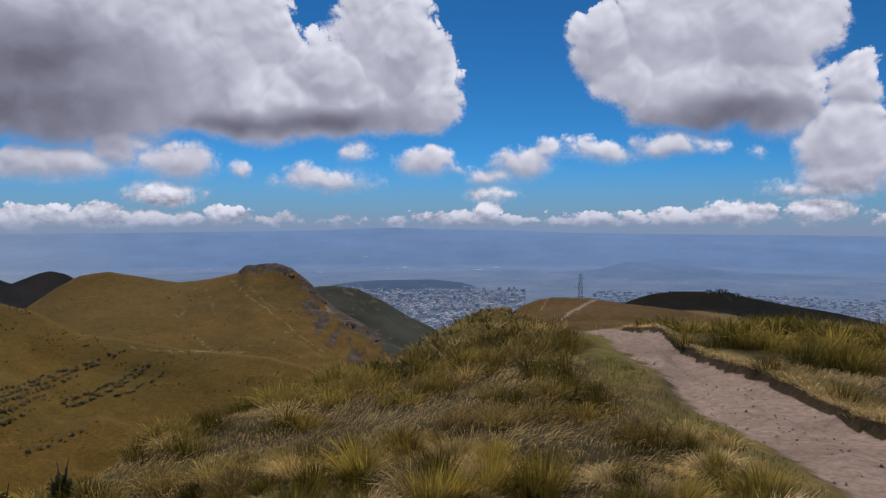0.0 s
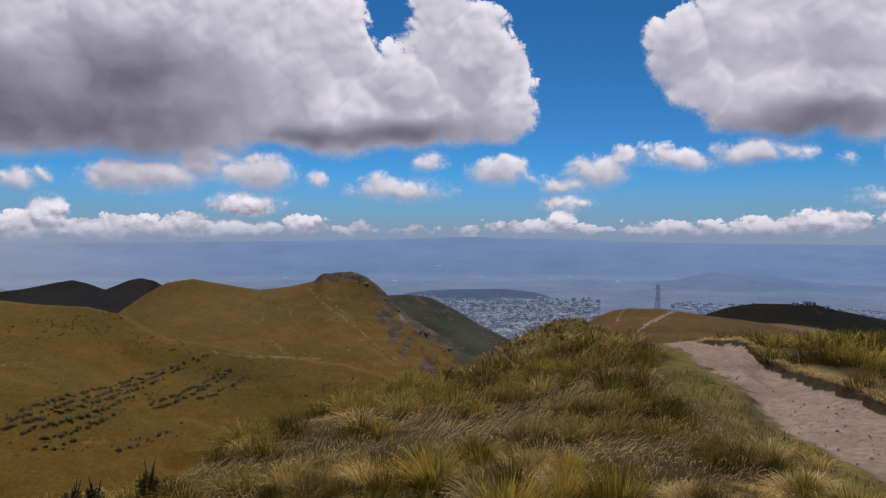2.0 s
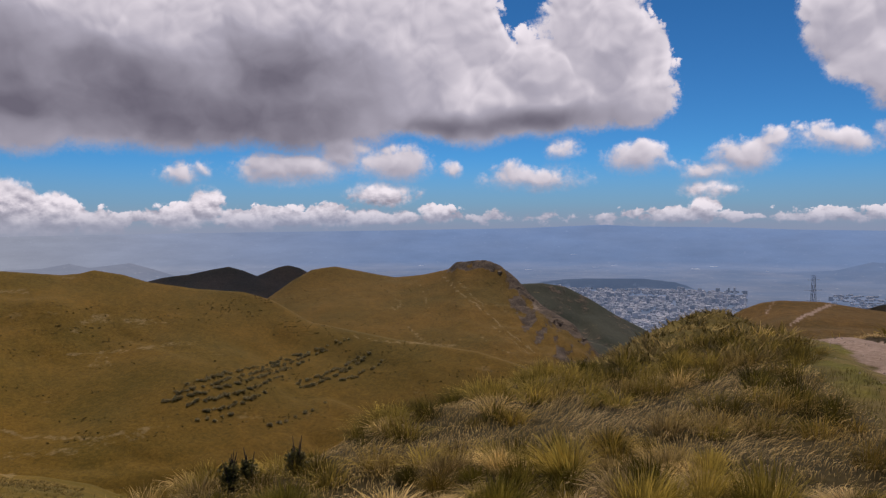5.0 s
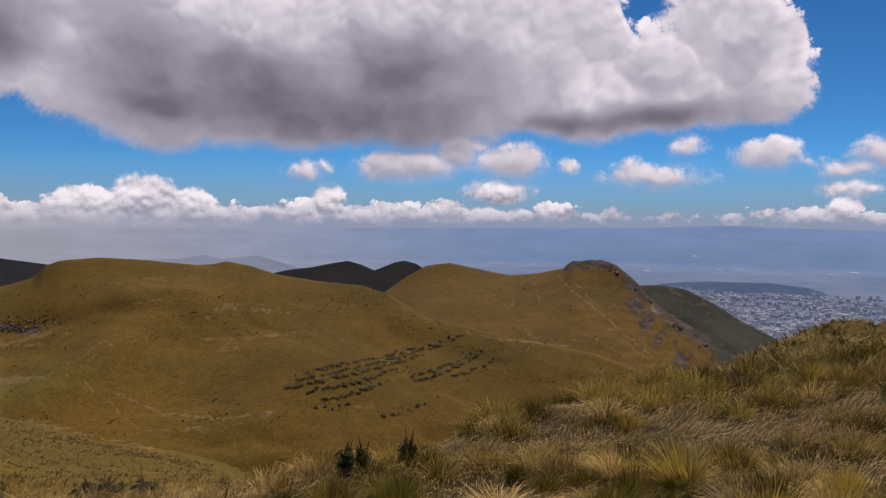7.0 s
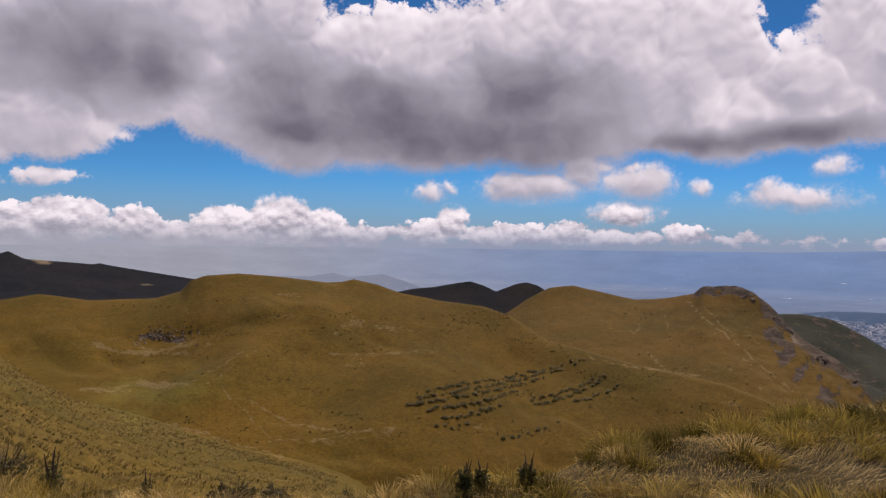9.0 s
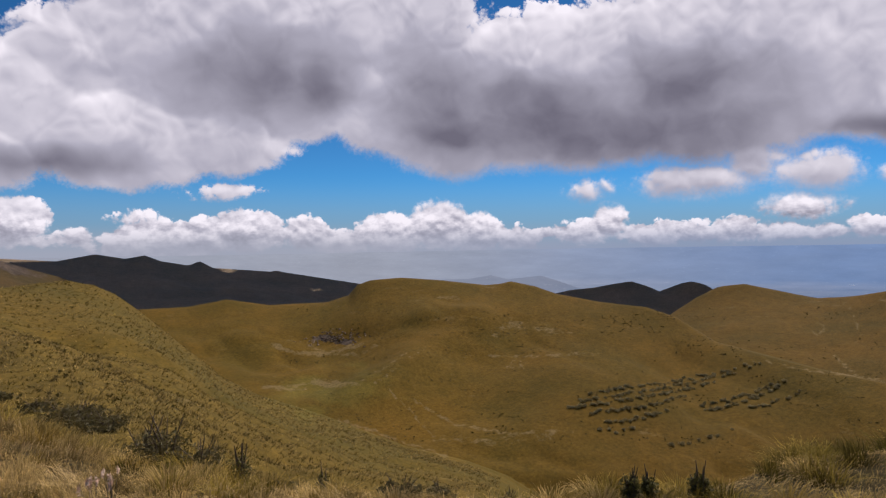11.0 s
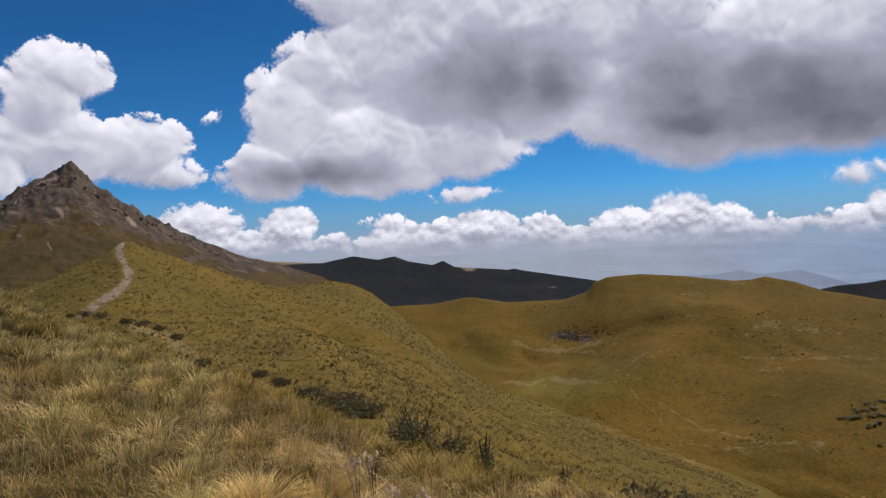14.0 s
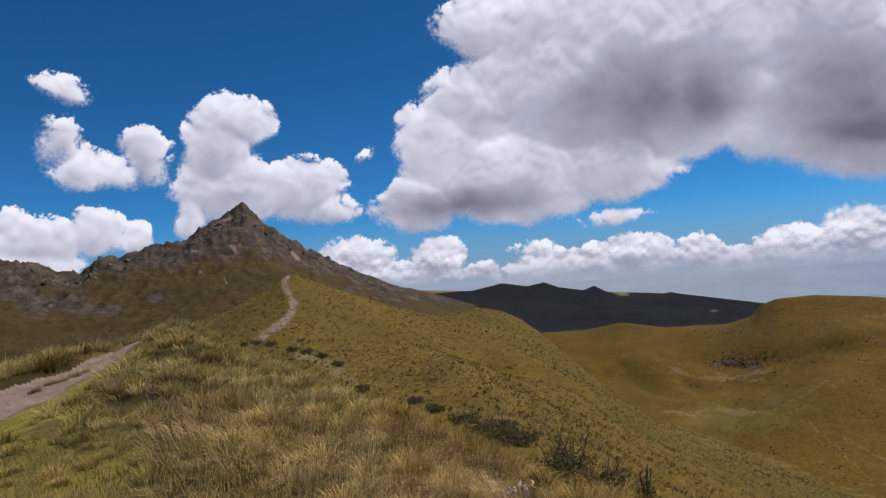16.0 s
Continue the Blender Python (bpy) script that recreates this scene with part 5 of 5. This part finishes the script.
# shrubs planted in rows along the contours of the broad hill: (azimuth, elevation) from and to
ROWS = [((36.6, -12.1), (24.4, -9.45), 38), ((37.6, -12.75), (26.0, -10.15), 38), ((38.4, -13.3), (27.5, -10.95), 34), ((36.6, -13.6), (29.3, -12.0), 24), ((35.4, -14.2), (31, -13.25), 13),
        ((28.4, -12.6), (22.4, -10.3), 21), ((28.1, -13.05), (23, -10.95), 18), ((36.0, -14.8), (33.4, -14.6), 5), ((30.5, -15.6), (26.4, -14.3), 7), ((25.0, -12.6), (21.6, -11.1), 11)]
SHRUBS = [shrub("planted_shrub", rng, 3.4, 2.6, 190, 0.38, PLANT_LEAF, "rounded dark grey-green shrub planted in a row", group="planted shrubs") for _ in range(5)]
used = 0
for (a0, e0), (a1, e1), count in ROWS:
    count = int(count * 1.1)
    q = (np.arange(count) + rng.uniform(-0.3, 0.3, count)) / max(count - 1, 1)
    q = q[rng.rand(count) > 0.08]
    for p in sights(a0 + (a1 - a0) * q, e0 + (e1 - e0) * q - 0.25 * np.sin(q * 3.14) + rng.normal(0, 0.06, len(q)), 200, 900):
        size = rng.uniform(0.65, 1.1)
        m4 = Matrix.LocRotScale(p - Vector((0, 0, 0.1)), Euler((0, 0, rng.rand() * 6.28)), None)
        if used < 5:
            ob = SHRUBS[used]
        else:
            ob = copy_thing(SHRUBS[used % 5], m4)
        ob.matrix_world = m4 @ Matrix.Diagonal((size * rng.uniform(0.9, 1.15), size, size, 1))
        used += 1


def stone_mesh(rng, name):
    """An angular broken block."""
    bm = bmesh.new()
    for p in rng.normal(size=(16, 3)):
        q = Vector(p).normalized() * rng.uniform(0.7, 1.1)
        bm.verts.new((q.x * 1.15, q.y, q.z * rng.uniform(0.8, 1.3)))
    hull = bmesh.ops.convex_hull(bm, input=bm.verts)
    bmesh.ops.delete(bm, geom=[g for g in hull["geom_interior"] if isinstance(g, bmesh.types.BMVert)], context="VERTS")
    me = bpy.data.meshes.new(name)
    bm.to_mesh(me)
    bm.free()
    me.materials.append(STONE)
    return me


STONES = [stone_mesh(rng, "boulder") for _ in range(6)]


def boulder(place, sx, sy, sz, label, group):
    ob = new("boulder", STONES[int(rng.randint(6))])
    ob.matrix_world = Matrix.LocRotScale(place, Euler((rng.normal(0, 0.3), rng.normal(0, 0.3), rng.rand() * 6.28)), (sx, sy, sz))
    return tagged(ob, label, "rock", group)


for k in range(110):
    a = rng.normal(57.2, 1.2)
    el = -7.65 + rng.normal(0, 0.3) - 0.08 * abs(a - 57.2)
    q = rng.uniform(0.5, 1.6)
    boulder(sight(a, el, 250, 800) - Vector((0, 0, 0.3 * q)), q * 1.3, q, q * rng.uniform(0.6, 1.2), "dark broken rock of an outcrop on the grassy hill", "rocks of the outcrop")
for k in range(90):
    a = rng.uniform(86, 111) if k > 26 else rng.normal(95.2, 1.4)
    el = float(skyline(SUMMIT, np.array([a]), 1)[0]) - rng.uniform(0.0, 0.7) ** 1.5
    q = rng.uniform(1.2, 3.6)
    if abs(a - 94.6) < 1.3:
        q, el = 0.5 * q, el - 0.3
    boulder(sight(a, el - 0.25, 300, 1100) - Vector((0, 0, 0.45 * q)), q, q, q * rng.uniform(0.9, 1.7), "dark jagged rock on the mountain crest", "crest rocks")
p = spot(94.62, 899)
boulder(Vector((p.x, p.y, EYE + 899 * math.tan(radians(6.7)) - 4.6)), 3.0, 3.2, 5.0, "pointed dark rock that tops the summit", "crest rocks")
for k in range(40):
    a = rng.uniform(5.0, 12.6)
    el = float(np.interp(a, [4, 6.2, 8.7, 9.8, 10.8, 11.9, 13.4, 16], [-10.6, -8.5, -7.1, -5.9, -4.8, -3.9, -3.35, -3.6])) - abs(rng.normal(0, 0.3))
    q = rng.uniform(1.5, 4.0)
    boulder(sight(a, el, 400, 1000) - Vector((0, 0, 0.7 * q)), q, q, q * rng.uniform(0.8, 1.3), "dark rock face of the crag", "crag rocks")

# low scrub dotted over the farther slopes
m = 5200
az, el = rng.uniform(10, 61, m), rng.uniform(-16, -5, m)
keep = fbm(az / 4, el / 0.45, 3) > 0.12
V, F, base = [], [], 0
for p in sights(az[keep], el[keep], 150, 1000):
    if not 260 < p.xy.length < 950:
        continue
    k = rng.uniform(0.15, 0.55) * (0.5 + p.xy.length / 700)
    v, f = leaf_cloud(rng, 9, k * 1.4, k * 1.4, k * 0.7, k * 0.8, 0.3, k * 0.5)
    V.append(v + np.array(p)), F.append(f + base)
    base += len(v)
az, r = rng.uniform(62, 100, 800), 40 * 7 ** rng.rand(800)
z, kind = ground_height(az, r)[:2]
for a, q, h, kd in zip(az, r, z, kind):
    if kd != NAMES.index("trail_ridge"):
        continue
    k = rng.uniform(0.06, 0.2) * (0.7 + q / 200)
    v, f = leaf_cloud(rng, 12, k * 1.2, k * 1.2, k * 0.8, k * 0.6, 0.3, k * 0.4)
    V.append(v + np.array((-q * math.sin(radians(a)), q * math.cos(radians(a)), h))), F.append(f + base)
    base += len(v)
tagged(new("hill_scrub", mesh_of("hill_scrub", np.concatenate(V), np.concatenate(F), SCRUB_LEAF)), "low dark scrub dotted over the grassy hills", "shrub", kind="stuff")

# straw hanging over the lip of the cut bank
m = 6000
far = rng.uniform(0, 34, m)
seg = np.array(TRACK)
run = np.concatenate([[0], np.cumsum(np.hypot(*np.diff(seg, axis=0).T))])
cx, cy = np.interp(far, run, seg[:, 0]), np.interp(far, run, seg[:, 1])
dx, dy = np.interp(far + 0.1, run, seg[:, 0]) - cx, np.interp(far + 0.1, run, seg[:, 1]) - cy
ln = np.hypot(dx, dy)
off = 1.12 + np.abs(rng.normal(0, 0.2, m))
x, y = cx - dy / ln * off, cy + dx / ln * off
r, az = np.hypot(x, y), np.degrees(np.arctan2(-x, y))
z = ground_height(az, r)[0]
vs, fs, up = blades(rng, np.stack([x, y, z - 0.01], -1), np.arctan2(-dx, dy) + rng.normal(0, 0.9, m), rng.uniform(0.06, 0.2, m), rng.uniform(0.5, 1.6, m), rng.uniform(0.008, 0.016, m), 2)
tagged(new("bank_straw", mesh_of("bank_straw", vs, fs, STRAW, up=up)), "dry straw hanging over the cut bank of the track", "grass", kind="stuff")

# loose stones on the track
m = 3000
far, off = rng.uniform(0, 62, m), rng.normal(0.1, 0.6, m)
cx, cy = np.interp(far, run, seg[:, 0]), np.interp(far, run, seg[:, 1])
dx, dy = np.interp(far + 0.1, run, seg[:, 0]) - cx, np.interp(far + 0.1, run, seg[:, 1]) - cy
ln = np.hypot(dx, dy)
off = np.clip(off, -1.15, 1.15)
x, y = cx - dy / ln * off, cy + dx / ln * off
z = ground_height(np.degrees(np.arctan2(-x, y)), np.hypot(x, y))[0]
base = np.array([(1, 0, 0), (-1, 0, 0), (0, 1, 0), (0, -1, 0), (0, 0, 1), (0, 0, -0.6)], float)
tri = np.array([(0, 2, 4), (2, 1, 4), (1, 3, 4), (3, 0, 4), (2, 0, 5), (1, 2, 5), (3, 1, 5), (0, 3, 5)])
k = (0.006 + 0.026 * rng.rand(m) ** 5)[:, None, None]
v = base[None] * k * rng.uniform(0.6, 1.3, (m, 6, 3)) + np.stack([x, y, z + 0.004], -1)[:, None]
f = tri[None] + (np.arange(m) * 6)[:, None, None]
tagged(new("track_stones", mesh_of("track_stones", v.reshape(-1, 3), f.reshape(-1, 3), GRAVEL, False)), "small loose stones on the dirt track", "stones", kind="stuff")

# ---- far things ----


def box(w_, d_, h_, x=0.0, y=0.0, z=0.0, turn=0.0):
    c, s_ = math.cos(turn), math.sin(turn)
    v = [(x + c * a * w_ / 2 - s_ * b * d_ / 2, y + s_ * a * w_ / 2 + c * b * d_ / 2, z + k * h_) for k in (0, 1) for a, b in ((-1, -1), (1, -1), (1, 1), (-1, 1))]
    return v, [(0, 1, 5, 4), (1, 2, 6, 5), (2, 3, 7, 6), (3, 0, 4, 7), (4, 5, 6, 7), (3, 2, 1, 0)]


def city(name, az0, az1, el0, el1, count, label, sizes):
    V, F, base = [], [], 0
    a = rng.uniform(az0, az1, count)
    el = np.degrees(np.arctan(np.tan(np.radians(el0)) + rng.rand(count) * (np.tan(np.radians(el1)) - np.tan(np.radians(el0)))))
    r = 252 / np.tan(np.radians(-el))
    z, kind = ground_height(a, r)[:2]
    for i in np.nonzero(((kind < 10) & (r > 1450)) | (rng.rand(count) < 0.03))[0]:
        if fbm(np.array(a[i] * 1.3), np.array(r[i] / 130), 3) < -0.22:
            continue
        hh = rng.uniform(*sizes)
        v, f = box(rng.uniform(5, 13), rng.uniform(5, 13), hh * (2.2 if rng.rand() < 0.04 else 1), -r[i] * math.sin(radians(a[i])), r[i] * math.cos(radians(a[i])), z[i] - 1, 0.4 + rng.choice((0, 0.8)))
        V += v
        F += [tuple(q + base for q in t) for t in f]
        base += 8
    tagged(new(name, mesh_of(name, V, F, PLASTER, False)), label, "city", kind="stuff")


city("city_houses", -6.5, 9.5, -5.35, -8.9, 12000, "pale crowded houses of a city on the valley floor", (4, 9))
city("suburb_houses", -34, -12, -5.3, -7.0, 1300, "pale houses scattered on the valley floor", (3, 7))

# greenhouses far out on the plain, bright by their painted glow
V, F = [], []
for k in range(15):
    a = rng.choice((rng.normal(10.5, 2.0), rng.normal(3, 1.2), rng.uniform(-12, 14), rng.uniform(-20, 40)))
    el = rng.uniform(-3.4, -2.6)
    r_ = 250 / math.tan(radians(-min(el, -3.0))) * rng.uniform(0.8, 0.97)
    v, f = box(rng.uniform(10, 45), rng.uniform(5, 9), 2, -r_ * math.sin(radians(a)), r_ * math.cos(radians(a)), ground_at(a, r_) - 1, radians(a) + rng.normal(0, 0.15))
    F += [tuple(q + len(V) for q in t) for t in f]
    V += v
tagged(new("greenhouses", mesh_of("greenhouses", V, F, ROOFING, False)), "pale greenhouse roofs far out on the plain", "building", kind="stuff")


def bar(a, b, t):
    a, b = Vector(a), Vector(b)
    q = (b - a).to_track_quat("Z", "Y").to_matrix()
    ln = (b - a).length
    v, f = box(t, t, ln)
    return [tuple(a + q @ Vector(p)) for p in v], f


def pylon(place, height):
    """A lattice tower for power lines."""
    e = new("lattice_pylon")
    wide, thin, t = height * 0.045, height * 0.012, height * 0.004
    corner = [(-1, -1), (1, -1), (1, 1), (-1, 1)]

    def at(k, c):
        q = wide + (thin - wide) * k
        return (corner[c][0] * q, corner[c][1] * q, height * k)
    for c in range(4):
        part("leg", *bar(at(0, c), at(1, c), t), STEEL, e, smooth_shade=False)
    levels = [0.0, 0.22, 0.4, 0.55, 0.68, 0.79, 0.9]
    for k0, k1 in zip(levels, levels[1:]):
        for c in range(4):
            part("brace", *bar(at(k0, c), at(k1, (c + 1) % 4), t * 0.7), STEEL, e, smooth_shade=False)
    for k, reach in ((0.7, 0.085), (0.82, 0.1), (0.94, 0.07)):
        for side in (-1, 1):
            part("crossarm", *bar((0, 0, height * k), (side * reach * height, 0, height * (k + 0.01)), t), STEEL, e, smooth_shade=False)
    e.matrix_world = Matrix.LocRotScale(place, Euler((0, 0, 0.3)), None)
    return tagged(e, "grey steel lattice pylon beyond the brown shoulder", "pylon")


p = spot(-11.0, 430)
top = EYE + 430 * math.tan(radians(-3.93))
pylon(p, top - p.z)


def hut(place, w_, d_, h_, turn, label):
    e = new("hut")
    part("wall", *box(w_, d_, h_), WHITE_WALL, e, smooth_shade=False)
    rf = [(-w_ / 2 - 0.4, -d_ / 2 - 0.4, h_), (w_ / 2 + 0.4, -d_ / 2 - 0.4, h_), (w_ / 2 + 0.4, d_ / 2 + 0.4, h_), (-w_ / 2 - 0.4, d_ / 2 + 0.4, h_), (-w_ / 2 - 0.4, 0, h_ + d_ * 0.3), (w_ / 2 + 0.4, 0, h_ + d_ * 0.3)]
    part("roof", rf, [(0, 1, 5), (0, 5, 4), (2, 3, 4), (2, 4, 5), (0, 4, 3), (1, 2, 5), (0, 3, 2), (0, 2, 1)], WHITE_WALL, e, smooth_shade=False)
    part("door", *box(1.0, 0.12, 2.1, 0, -d_ / 2 - 0.03), TWIG, e, smooth_shade=False)
    e.matrix_world = Matrix.LocRotScale(place, Euler((0, 0, turn)), None)
    return tagged(e, label, "building", "station buildings")


for a, w_, h_ in ((-20.6, 2.2, 1.4), (-21.3, 3.2, 1.9), (-21.7, 2.6, 1.5), (-22.6, 2.2, 1.3)):
    hut(spot(a, 548) - Vector((0, 0, 0.3)), w_, 4, h_, rng.uniform(-0.3, 0.3), "small pale building on top of the dark hill")


def cloud(az, r_, over, sx, sy, seed):
    """A cumulus out of view, added so that its shadow lies on the land at that azimuth and distance."""
    ground = spot(az, r_)
    k = (over - ground.z) / math.tan(radians(SUN_EL))
    c = ground + Vector((-math.sin(radians(SUN_AZ)) * k, math.cos(radians(SUN_AZ)) * k, over - ground.z))
    bm = bmesh.new()
    rr = random.Random(seed)
    for i in range(14):
        q = Matrix.LocRotScale((rr.uniform(-0.75, 0.75) * sx, rr.uniform(-0.75, 0.75) * sy, rr.uniform(-10, 20)), None, (sx * rr.uniform(0.3, 0.5), sy * rr.uniform(0.3, 0.55), 45))
        bmesh.ops.create_icosphere(bm, subdivisions=3, radius=1.0, matrix=q)
    for v in bm.verts:
        v.co *= 1 + 0.12 * noise.noise(v.co * 0.02)
    me = bpy.data.meshes.new("cloud")
    bm.to_mesh(me)
    bm.free()
    me.materials.append(CLOUD)
    ob = new("cloud", me)
    ob.matrix_world = Matrix.LocRotScale(c, Euler((0, 0, radians(az))), None)
    return tagged(ob, "white cumulus cloud added out of view to shade the hills", "cloud", "clouds")


# unseen shadow casters over the dark ridges and the station hill
cloud(63, 1160, 900, 360, 270, 1)
cloud(34, 1230, 900, 190, 170, 2)
cloud(-19.5, 550, 650, 95, 50, 3)
cloud(69, 1330, 950, 170, 130, 8)
cloud(35.5, 1240, 900, 170, 130, 9)
